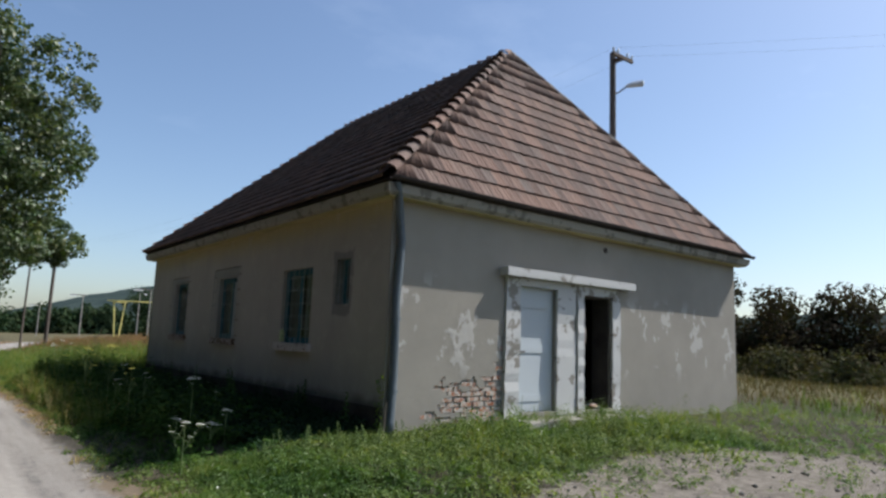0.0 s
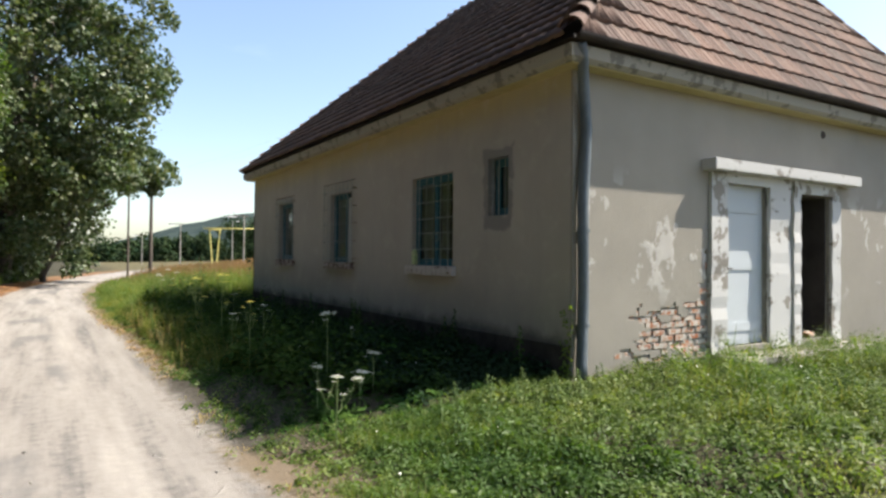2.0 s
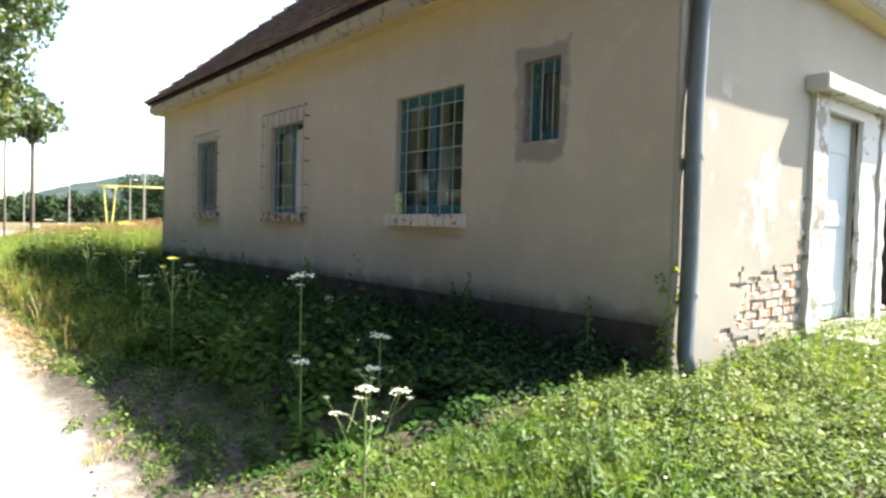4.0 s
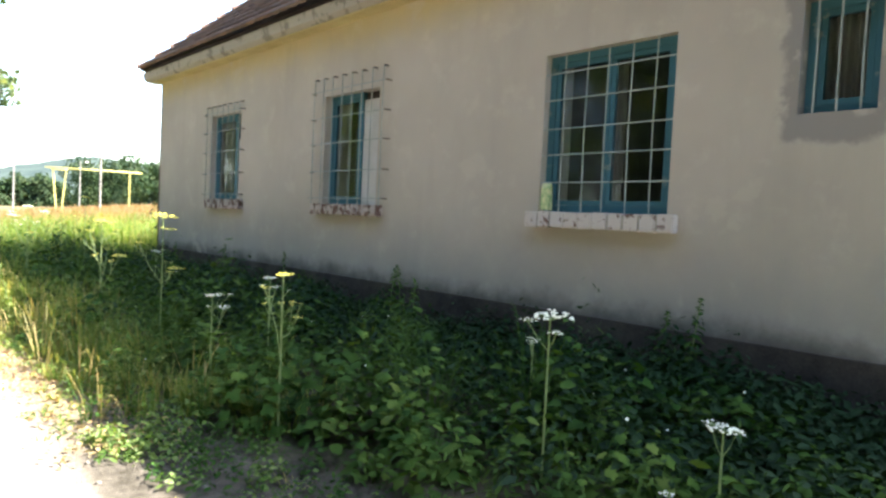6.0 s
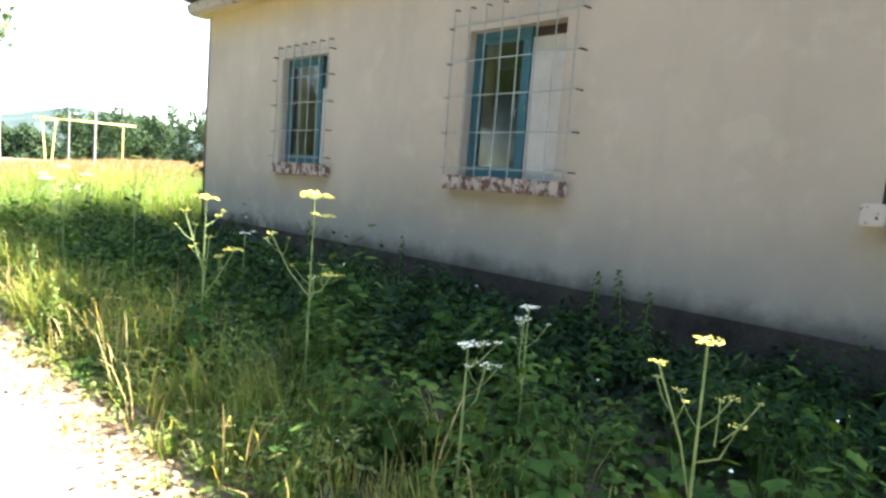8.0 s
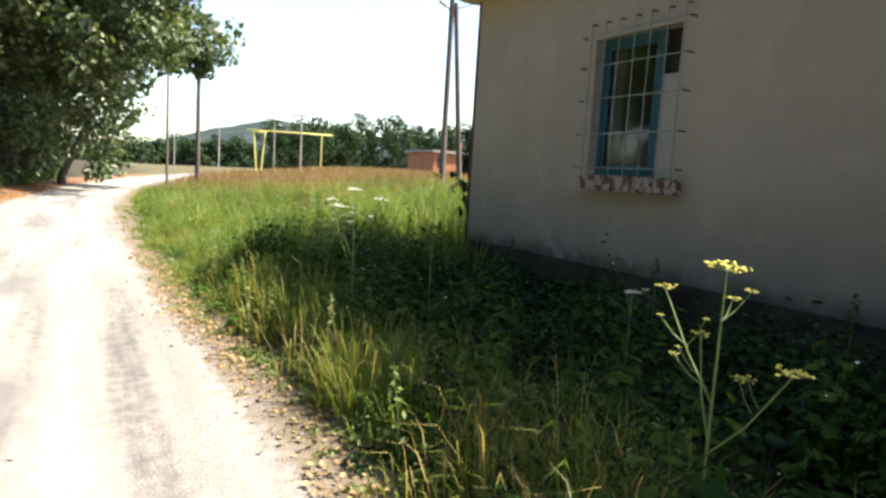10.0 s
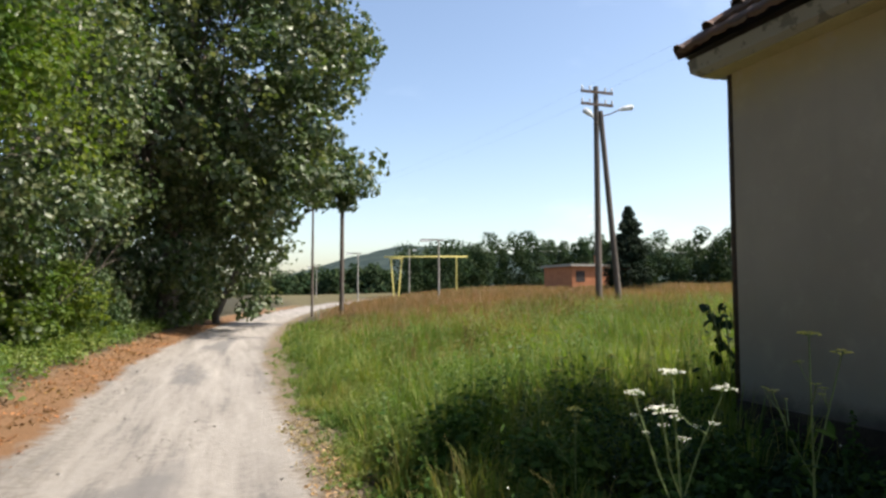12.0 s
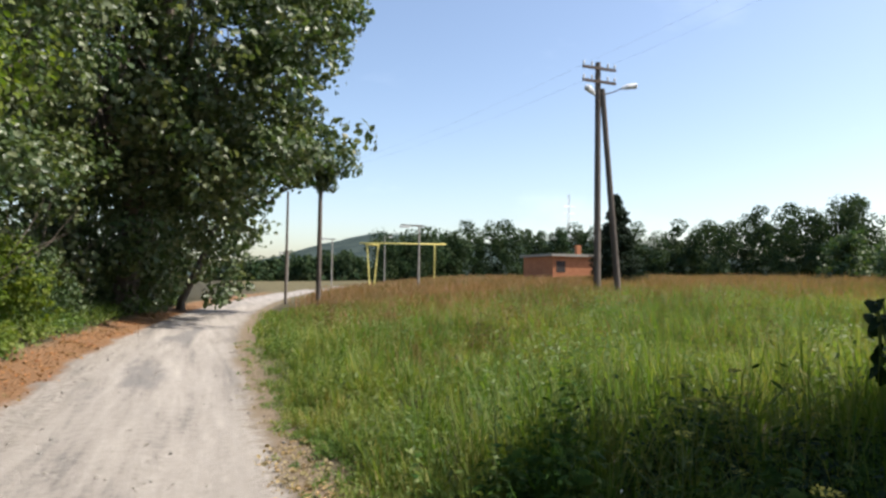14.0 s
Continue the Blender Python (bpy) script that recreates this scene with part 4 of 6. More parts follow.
def leaf_points(pos, normal, size, aspect=0.6, fold=0.18):
    """Folded leaves: pos (n,3), facing normal (n,3), size (n,)."""
    n = len(pos)
    nrm = normal / np.linalg.norm(normal, axis=1, keepdims=True)
    t = RG.normal(size=(n, 3))
    t -= nrm * (t * nrm).sum(1, keepdims=True)
    t /= np.linalg.norm(t, axis=1, keepdims=True)
    s = np.cross(nrm, t)
    L, W = size[:, None], (size * aspect)[:, None]
    base, tip = pos - t * L * 0.5, pos + t * L * 0.5
    up = nrm * W * fold
    a, b = pos - t * L * 0.12 + s * W * 0.5 + up, pos + t * L * 0.22 + s * W * 0.36 + up
    c, d = pos + t * L * 0.22 - s * W * 0.36 + up, pos - t * L * 0.12 - s * W * 0.5 + up
    return np.stack([base, a, b, tip, c, d], 1)


LOBED = [(0, i + 1, (i + 1) % 11 + 1) for i in range(11)]


def lobed_points(pos, normal, size):
    """Lobed leaves: a fan of eleven points round the stalk end of the blade, bent down at the rim."""
    n = len(pos)
    nrm = normal / np.linalg.norm(normal, axis=1, keepdims=True)
    t = RG.normal(size=(n, 3))
    t -= nrm * (t * nrm).sum(1, keepdims=True)
    t /= np.linalg.norm(t, axis=1, keepdims=True)
    w = np.cross(nrm, t)
    radii = (0.62, 0.40, 0.56, 0.36, 0.46, 0.16, 0.46, 0.36, 0.56, 0.40, 0.50)
    pts = [pos + nrm * size[:, None] * 0.06]
    for k, r in enumerate(radii):
        a = 2 * math.pi * k / 11
        rr = (r * size * RG.uniform(0.85, 1.15, n))[:, None]
        pts.append(pos + (t * math.cos(a) + w * math.sin(a)) * rr - nrm * rr * 0.18)
    return np.stack(pts, 1)


def clumps(centres, radii, per, size, flat=0.85, up=0.35):
    """Leaves on the shells of clumps; gaps stay between the clumps."""
    cs, rs = np.repeat(centres, per, 0), np.repeat(radii, per, 0)
    d = RG.normal(size=cs.shape)
    d /= np.linalg.norm(d, axis=1, keepdims=True)
    r = RG.uniform(0.35, 1.0, (len(cs), 1)) ** 0.6
    pos = cs + d * rs[:, None] * r * np.array([1, 1, flat])
    nrm = d + RG.normal(size=d.shape) * 0.6 + np.array([0, 0, up])
    return pos, nrm, RG.uniform(0.7, 1.3, len(cs)) * size


def stuff(name, pts, template, mat, label, category, parent=None, kind="stuff"):
    ob = new(name, pieces_mesh(name, pts, template, mat))
    if parent:
        ob.parent = parent
        return ob
    return tagged(ob, label, category, kind=kind)


def limb(bm, p, d, length, r, depth, tips, spread=0.55):
    """A bending limb that forks; collects the ends of its twigs."""
    p, d = Vector(p), Vector(d).normalized()
    pts, n = [p], 5
    q = p.copy()
    for i in range(n):
        d = (d + Vector((rnd(-1, 1), rnd(-1, 1), rnd(-0.5, 0.8))) * 0.12).normalized()
        q = q + d * length / n
        pts.append(q.copy())
        if depth <= 1 and i >= 2:
            tips.append(q.copy())
    tube(bm, pts, r, 7 if depth > 1 else 5, [r * (1 - 0.55 * i / n) for i in range(n + 1)])
    if depth:
        for k in range(3 if depth > 1 else 4):
            s = pts[-1 - k % 4]
            e = (d + Vector((rnd(-1, 1), rnd(-1, 1), rnd(-0.35, 0.7))) * spread * 1.5).normalized()
            limb(bm, s, e, length * rnd(0.55, 0.8), r * 0.5, depth - 1, tips, spread)


def crown_tree(name, base, trunk_h, trunk_r, crown_c, crown_r, count, per, leaf, mat, label, clump=0.75, limbs=6, hang=0.0):
    """Tapered trunk and limbs, with leaf clumps over an uneven crown."""
    t = thing(name, label, "tree")
    bm, tips = bmesh.new(), []
    b, c = Vector(base), Vector(crown_c)
    top = Vector((b.x + (c.x - b.x) * 0.4, b.y + (c.y - b.y) * 0.4, b.z + trunk_h))
    tube(bm, [b - Vector((0, 0, 0.4)), b + Vector((0, 0, 0.2)), b.lerp(top, 0.5) + Vector((rnd(-0.15, 0.15), rnd(-0.15, 0.15), 0)), top], trunk_r, 12, [trunk_r * 1.4, trunk_r * 1.1, trunk_r * 0.85, trunk_r * 0.7])
    for i in range(limbs):
        a = 2 * math.pi * (i + rnd(-0.3, 0.3)) / limbs
        goal = c + Vector((math.cos(a) * crown_r[0] * 0.7, math.sin(a) * crown_r[1] * 0.7, crown_r[2] * rnd(-0.55, 0.7)))
        v = goal - top
        limb(bm, top - Vector((0, 0, rnd(0, trunk_h * 0.35))), v, v.length * 0.48, trunk_r * 0.42, 2, tips)
    part("trunk", bm, M_BARK, t, "", True)
    u = RG.normal(size=(count, 3))
    u /= np.linalg.norm(u, axis=1, keepdims=True)
    rr = RG.uniform(0.25, 1.0, (count, 1)) ** 0.45
    lump = 1 + 0.22 * np.sin(u[:, :1] * 5.1 + 1.0) * np.cos(u[:, 1:2] * 4.3) + 0.13 * np.sin(u[:, 2:3] * 9.0 + u[:, :1] * 7)
    cen = np.array(crown_c) + u * rr * lump * np.array(crown_r)
    cen[:, 2] -= hang * (np.abs(u[:, 0]) + np.abs(u[:, 1])) * 0.5
    keep = cen[:, 2] > height(cen[:, 0], cen[:, 1]) + 0.5
    cen = cen[keep]
    pos, nrm, size = clumps(cen, RG.uniform(0.6, 1.25, len(cen)) * clump, per, leaf)
    ok = pos[:, 2] > height(pos[:, 0], pos[:, 1]) + 0.15
    stuff("crown", leaf_points(pos[ok], nrm[ok], size[ok], 0.75), LEAF, mat, "", "", t)
    return t


# trees on the left of the track
# unseen row, suggested by pane reflections, massed to block west sky light
for x, y, h in ((-6.6, 14.5, 7.6), (-5.8, 9.6, 8.2), (-6.2, 5.0, 7.8), (-5.6, 0.4, 8.4), (-6.3, -4.4, 7.8), (-6.0, -9.5, 8.0)):
    crown_tree("tree", (x, y, 0.2), 2.6, 0.25, (x + 0.3, y, h), (3.3, 3.6, 7.6), 560, 60, 0.24, M_CONIFER, "dark broad-leaved tree in the roadside thicket", 0.8)
crown_tree("tree", (-1.8, 43.5, 0.2), 4.5, 0.42, (-1.1, 43.0, 11.2), (6.8, 7.2, 9.8), 1150, 66, 0.24, M_POPLAR, "large dark-leaved poplar overhanging the sandy track", 0.8, 8, 1.2)
crown_tree("tree", (0.0, 47.5, 0.2), 5.0, 0.16, (5.2, 45.4, 7.0), (1.7, 1.6, 1.6), 48, 85, 0.18, M_POPLAR, "leaning young poplar with a round leaf cluster", 0.55, 4)
crown_tree("tree", (-5.8, 33.5, 0.2), 3.5, 0.3, (-5.5, 33.0, 6.5), (4.0, 4.5, 6.0), 420, 85, 0.15, M_POPLAR, "dark broad-leaved tree in the roadside thicket", 0.75)
crown_tree("tree", (-4.3, 23.8, 0.2), 2.4, 0.2, (-3.7, 23.6, 5.6), (2.8, 3.4, 3.9), 520, 95, 0.088, M_MAPLE, "bright green maple overhanging the leaf-strewn verge", 0.55)
crown_tree("tree", (-6.8, 18.5, 0.2), 2.6, 0.22, (-6.5, 18.5, 6.6), (3.0, 4.4, 6.4), 480, 90, 0.12, M_MAPLE, "bright green maple at the edge of the thicket", 0.65)
crown_tree("tree", (-2.0, 56.0, 0.2), 4.5, 0.35, (-1.5, 56.0, 8.0), (5.0, 6.0, 7.0), 420, 70, 0.2, M_POPLAR, "tall dark tree farther along the track", 0.9)


def shrub(x, y, rx, ry, rz, count, per, leaf, mat, label, name="shrub"):
    z = ground_at(x, y)
    t = thing(name, label, "shrub")
    for i in range(5):
        bm, tips = bmesh.new(), []
        a = 2 * math.pi * i / 5 + rnd(-0.4, 0.4)
        limb(bm, (x + 0.1 * math.cos(a), y + 0.1 * math.sin(a), z - 0.1), (math.cos(a) * 0.5, math.sin(a) * 0.5, 1), rz * 0.8, 0.03, 1, tips)
        part("stem", bm, M_BARK, t)
    u = RG.normal(size=(count, 3))
    u /= np.linalg.norm(u, axis=1, keepdims=True)
    u[:, 2] = np.abs(u[:, 2]) * 1.1 - 0.15
    cen = np.array([x, y, z + rz * 0.12]) + u * RG.uniform(0.3, 1, (count, 1)) ** 0.5 * np.array([rx, ry, rz]) * (1 + 0.2 * np.sin(u[:, :1] * 6 + x))
    pos, nrm, size = clumps(cen, RG.uniform(0.5, 1.1, count) * min(rx, rz) * 0.28, per, leaf)
    ok = pos[:, 2] > height(pos[:, 0], pos[:, 1]) + 0.03
    stuff("foliage", leaf_points(pos[ok], nrm[ok], size[ok], 0.7), LEAF, mat, "", "", t)
    return t


GREY, DARK, BRIGHT = (M_SHRUB, "grey-green shrub beside the track"), (M_POPLAR, "dark leafy shrub under the poplar"), (M_MAPLE, "bright green bush in the thicket")
for x, y, rx, ry, rz, (leaf_mat, words) in [(-5.0, 29.5, 1.4, 1.8, 2.6, BRIGHT), (-4.1, 33.0, 1.6, 2.0, 2.8, BRIGHT), (-4.3, 36.5, 1.7, 2.2, 3.0, GREY), (-4.0, 39.5, 1.4, 2.0, 2.4, DARK), (-5.8, 22.0, 1.5, 2.0, 2.6, BRIGHT), (-6.0, 26.5, 1.6, 2.0, 3.0, BRIGHT), (-5.6, 14.0, 1.8, 3.0, 3.0, GREY), (-2.2, 47.5, 1.2, 2.0, 2.2, DARK), (-3.5, 43.0, 1.3, 1.8, 2.6, DARK), (-1.2, 51.0, 1.5, 2.0, 3.2, GREY)]:
    shrub(x, y, rx, ry, rz, 130, 80, 0.11, leaf_mat, words)


# ---- far woods, in clumps ----
def far_wood(name, spots, mat, label, leaf=0.5, per=60):
    cen, rad = [], []
    for x, y, z, h, r in spots:
        for k in range(10):
            f = (k + 0.5) / 10
            a = rnd(0, 6.3)
            s = r * (1 - 0.55 * f) * rnd(0.2, 1)
            cen.append((x + s * math.cos(a), y + s * math.sin(a), z + h * f))
            rad.append(r * rnd(0.4, 0.65))
    pos, nrm, size = clumps(np.array(cen), np.array(rad), per, leaf)
    return stuff(name, leaf_points(pos, nrm, size, 0.8), LEAF, mat, label, "forest")


spots = []
for i in range(60):
    az = 0.27 + 1.08 * i / 59
    d = 84 - 26 * max(0, az - 0.7) / 0.6 + rnd(-4, 10)
    x, y = az * d + 0.8, d + 16
    lift = 6.0 + 2.0 * step(0.3, 0.45, az) + 2.5 * max(0, az - 0.75) / 0.5
    spots.append((x, y, 0.6, float(lift) * rnd(0.7, 1.2), rnd(1.8, 3.4)))
far_wood("distant_wood", spots, M_FARTREE, "row of dark green trees behind the field", 0.3, 190)
far_wood("far_tree_row", [((0.03 + 0.36 * i / 39) * 140 + rnd(-3, 3), 155 + rnd(-8, 8), 0.3, rnd(3.0, 5.5) * (0.6 + 1.2 * i / 39), rnd(2.5, 4.5)) for i in range(40)], M_FARTREE, "distant tree row below the hill", 0.6, 70)
spots = []
for i in range(34):
    a = i / 33
    x, y = 54 + 6 * math.sin(a * 3) + rnd(-3, 4), -4 + 54 * a
    spots.append((x, y, -0.6 + a, (5.4 + 1.8 * math.sin(i * 1.7) + 0.8 * math.sin(i * 0.6)) * rnd(0.8, 1.15), rnd(2.4, 3.8)))
far_wood("dark_thicket", spots, M_BRUSH, "dark reddish thicket beyond the dry field", 0.3, 280)
spots = [(rnd(36, 48), -4 + 50 * i / 29 + rnd(-1, 1), -0.5, rnd(0.9, 2.0), rnd(1.6, 2.8)) for i in range(30)]
far_wood("bramble_mounds", spots, M_BRAMBLE, "low grey-brown bramble mounds before the thicket", 0.22, 150)
far_wood("pale_bushes", [(rnd(38, 56), rnd(40, 56), 1.4, rnd(2.0, 3.6), rnd(1.2, 2.2)) for i in range(14)], M_SHRUB, "light green bushes before the wood", 0.25, 90)


def conifer():
    t = thing("conifer", "single dark spruce beside the utility pole", "tree")
    x, y, z, h = 26.2, 53.0, 1.2, 5.7
    part("trunk", rod([(x, y, z - 0.3), (x, y, z + h)], 0.14, 8, [0.18, 0.03]), M_BARK, t)
    n = 460
    f = RG.uniform(0, 1, n) ** 1.1
    a = RG.uniform(0, 6.28, n)
    r = (1 - f) ** 0.75 * 1.75 * RG.uniform(0.4, 1.1, n) * (1 + 0.2 * np.sin(f * 26))
    cen = np.stack([x + r * np.cos(a), y + r * np.sin(a), z + 0.2 + h * f - 0.18 * r], 1)
    pos, nrm, size = clumps(cen, 0.2 + 0.28 * (1 - f), 44, 0.2, 0.5)
    stuff("crown", leaf_points(pos, nrm, size, 0.4), LEAF, M_CONIFER, "", "", t)


conifer()

# ---- grass and weeds ----
BLADE = [(0, 1, 3, 2), (2, 3, 4)]


def blades(x, y, h, width, lean=0.45, base=-0.02):
    n = len(x)
    z = height(x, y) + base
    a, b = RG.uniform(0, 6.28, n), RG.uniform(0, 6.28, n)
    s = np.stack([np.cos(a), np.sin(a), np.zeros(n)], 1) * (width / 2)[:, None]
    d = np.stack([np.cos(b), np.sin(b), np.zeros(n)], 1) * (h * RG.uniform(0.1, lean, n))[:, None]
    p = np.stack([x, y, z], 1)
    up = np.stack([np.zeros(n), np.zeros(n), h], 1)
    m = p + up * 0.6 + d * 0.35
    return np.stack([p - s, p + s, m - s * 0.75, m + s * 0.75, p + up * 0.95 + d], 1)


CURVED = [(0, 1, 3, 2), (2, 3, 5, 4), (4, 5, 6)]


def tuft_blades(cx, cy, h, per, width, spread=0.05, droop=0.6):
    """Fans of bent blades that grow from common roots."""
    n = len(cx) * per
    x0, y0, hh = np.repeat(cx, per), np.repeat(cy, per), np.repeat(h, per) * RG.uniform(0.45, 1.15, n)
    b = RG.uniform(0, 6.28, n)
    out = np.stack([np.cos(b), np.sin(b), np.zeros(n)], 1)
    side = np.stack([-np.sin(b), np.cos(b), np.zeros(n)], 1) * (width * RG.uniform(0.6, 1.4, n) / 2)[:, None]
    r = RG.uniform(0, spread, n)
    p = np.stack([x0 + r * np.cos(b), y0 + r * np.sin(b), np.zeros(n)], 1)
    p[:, 2] = height(p[:, 0], p[:, 1]) - 0.02
    lean = RG.uniform(0.05, droop, n)[:, None] * hh[:, None]
    up = np.array([0, 0, 1.0]) * hh[:, None]
    q1, q2 = p + up * 0.45 + out * lean * 0.22, p + up * 0.82 + out * lean * 0.6
    tip = p + up * (1.0 - 0.35 * (lean / hh[:, None]) ** 2) + out * lean * 1.1
    return np.stack([p - side, p + side, q1 - side * 0.9, q1 + side * 0.9, q2 - side * 0.6, q2 + side * 0.6, tip], 1)


def tufts(name, n, rect, keep, tall, per, width, mat, label, spread=0.06, droop=0.6):
    x, y = scatter(n, *rect, keep)
    return stuff(name, tuft_blades(x, y, tall(x, y) * RG.uniform(0.6, 1.2, len(x)), per, width, spread, droop), CURVED, mat, label, "grass")


def scatter(n, x0, x1, y0, y1, keep):
    x, y = RG.uniform(x0, x1, n), RG.uniform(y0, y1, n)
    k = keep(x, y) > RG.uniform(0, 1, n)
    return x[k], y[k]


def off_road(x, y):
    return np.abs(x - road_mid(y) + 0.12 * wobble(x, y, 2.1))


def trodden(x, y):
    return step(0.6, 1.2, ((x - 1.95) / 0.6) ** 2 + ((y - 10.2) / 2.4) ** 2 + 0.3 * wobble(x, y, 3.0))


def in_house(x, y, m=0.05):
    return (x > X0 - m) & (x < X1 + m) & (y > Y0 - m) & (y < Y1 + m)


def herb_keep(x, y):
    o = x - road_mid(y)
    return trodden(x, y) * step(1.45, 2.1, o + 0.2 * wobble(x, y, 2.3)) * ~in_house(x, y) * (0.55 + 0.45 * step(-0.3, 0.4, wobble(x, y, 1.6, 1.0)))


# broad-leaved weeds
def weeds(name, n, rect, keep, tall, leaf, mat, label, aspect=0.62, per=9, tilt=0.6, jit=0.35, lobed=False):
    x, y = scatter(n, *rect, keep)
    h = tall(x, y) * RG.uniform(0.5, 1.2, len(x))
    big = RG.uniform(0.6, 1.5, len(x)) * leaf
    la, lm = RG.uniform(0, 6.28, len(x)), RG.uniform(0, 0.3, len(x)) * h
    k = len(x) * per
    xs, ys, hs, bs = (np.repeat(q, per) for q in (x, y, h, big))
    f = np.tile(np.linspace(0.2, 1.0, per), len(x)) + RG.uniform(-0.06, 0.06, k)
    a = np.tile(np.arange(per) * 2.4, len(x)) + np.repeat(RG.uniform(0, 6.28, len(x)), per)
    r = bs * (1.25 - 0.7 * f)
    px = xs + r * np.cos(a) + np.repeat(lm * np.cos(la), per) * f
    py = ys + r * np.sin(a) + np.repeat(lm * np.sin(la), per) * f
    ok = ~in_house(px, py, 0.02)
    px, py, f, hs, a, bs = px[ok], py[ok], f[ok], hs[ok], a[ok], bs[ok]
    pos = np.stack([px, py, height(px, py) + f * hs], 1)
    nrm = np.stack([np.cos(a) * tilt, np.sin(a) * tilt, np.ones(len(a))], 1) + RG.normal(size=(len(a), 3)) * jit
    size = bs * (1.2 - 0.5 * f) * RG.uniform(0.7, 1.2, len(a))
    if lobed:
        return stuff(name, lobed_points(pos, nrm, size * 1.15), LOBED, mat, label, "weeds")
    return stuff(name, leaf_points(pos, nrm, size, aspect), LEAF, mat, label, "weeds")


mound = lambda x, y: step(-0.45, 0.6, wobble(x, y, 5.2, 1.7))
wall_tall = lambda x, y: (0.38 + 0.88 * mound(x, y)) * (0.16 + 0.24 * step(1.4, 2.4, x - road_mid(y)) - 0.21 * step(3.0, 4.2, x - road_mid(y)) + 0.09 * wobble(x, y, 1.3)) * (1 + 0.35 * step(0.2, 0.9, wobble(x, y, 2.9, 4.0))) * (0.24 + 0.76 * step(8.5, 10.2, y)) * (1 + 0.25 * step(16.5, 20.0, y))
wall_rect = (1.7, 5.0, 8.1, 21.5)
shade_keep = lambda x, y: herb_keep(x, y) * (1 - 0.5 * step(3.6, 4.4, x)) * (0.14 + 0.86 * mound(x, y))
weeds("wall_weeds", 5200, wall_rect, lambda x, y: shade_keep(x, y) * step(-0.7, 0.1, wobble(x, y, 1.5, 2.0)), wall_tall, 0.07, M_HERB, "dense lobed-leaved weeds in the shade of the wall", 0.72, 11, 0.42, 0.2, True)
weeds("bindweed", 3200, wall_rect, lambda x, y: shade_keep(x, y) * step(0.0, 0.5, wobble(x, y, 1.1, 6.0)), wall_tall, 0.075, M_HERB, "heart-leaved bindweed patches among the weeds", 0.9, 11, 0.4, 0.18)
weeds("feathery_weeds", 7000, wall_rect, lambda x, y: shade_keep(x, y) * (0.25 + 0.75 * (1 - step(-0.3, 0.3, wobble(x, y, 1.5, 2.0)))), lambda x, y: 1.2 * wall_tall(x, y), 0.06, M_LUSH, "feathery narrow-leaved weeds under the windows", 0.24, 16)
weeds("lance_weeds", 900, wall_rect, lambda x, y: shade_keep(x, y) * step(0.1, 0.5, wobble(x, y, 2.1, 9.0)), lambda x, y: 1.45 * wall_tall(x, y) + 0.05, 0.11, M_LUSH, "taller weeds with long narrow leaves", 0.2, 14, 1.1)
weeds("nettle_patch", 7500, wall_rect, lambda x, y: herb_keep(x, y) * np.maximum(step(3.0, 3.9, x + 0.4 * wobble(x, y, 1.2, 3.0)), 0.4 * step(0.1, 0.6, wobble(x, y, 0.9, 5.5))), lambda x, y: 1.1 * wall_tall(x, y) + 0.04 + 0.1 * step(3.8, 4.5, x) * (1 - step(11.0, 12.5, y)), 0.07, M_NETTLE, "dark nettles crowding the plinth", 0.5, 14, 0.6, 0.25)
sunny = lambda x, y: step(1.32, 1.7, x - road_mid(y) + 0.2 * wobble(x, y, 2.4)) * (1 - step(2.0, 2.6, x - road_mid(y)))
weeds("verge_weeds", 9500, (1.2, 3.0, 11.5, 27), lambda x, y: sunny(x, y) * step(-0.5, 0.3, wobble(x, y, 1.8, 3.0)), lambda x, y: (0.10 + 0.26 * step(1.3, 2.0, x - road_mid(y)) ) * (1 - 0.5 * step(16.5, 18.0, y) * (1 - step(1.7, 2.2, x - road_mid(y)))) * (0.8 + 0.5 * wobble(x, y, 2.6, 1.0)), 0.045, M_YARD, "sunlit leafy weeds along the track", 0.4, 10)


def yard_keep(x, y):
    o = x - road_mid(y)
    r = ((x - 7.5) / 4.0) ** 2 + ((y - 4.1) / 1.5) ** 2 + 0.3 * wobble(x, y, 1.4)
    return step(1.1, 1.9, o + 0.25 * wobble(x, y, 1.9)) * ~in_house(x, y) * (0.10 + 0.9 * step(0.5, 1.2, r)) * (0.35 + 0.65 * trodden(x, y)) * (1 - 0.85 * step(9.0, 12.0, x + 0.8 * wobble(x, y, 1.3)))


yard_tall = lambda x, y: (0.08 + 0.16 * step(4.2, 6.6, y)) * (0.6 + 0.6 * mound(x + 3, y)) * (0.8 + 0.75 * wobble(x, y, 2.3) + 0.5 * wobble(x, y, 4.7, 3.0)).clip(0.25, 1.15) * (0.62 + 0.38 * step(3.5, 6.0, x)) * (1 - 0.62 * step(6.2, 7.4, y) * (1 - step(4.9, 6.0, x))) + 0.02
weeds("yard_weeds", 15000, (1.4, 17, 1.5, 8.3), yard_keep, yard_tall, 0.042, M_YARD, "low sunlit weeds in the front yard", 0.55)
weeds("yard_nettles", 11000, (2.3, 10.5, 4.2, 8.0), lambda x, y: yard_keep(x, y) * (0.3 + 0.7 * step(-0.4, 0.3, wobble(x, y, 1.4, 8.0))), lambda x, y: 1.25 * yard_tall(x, y), 0.034, M_MINT, "dense small-leaved dead-nettles before the gable", 0.62, 12, 0.5, 0.3)
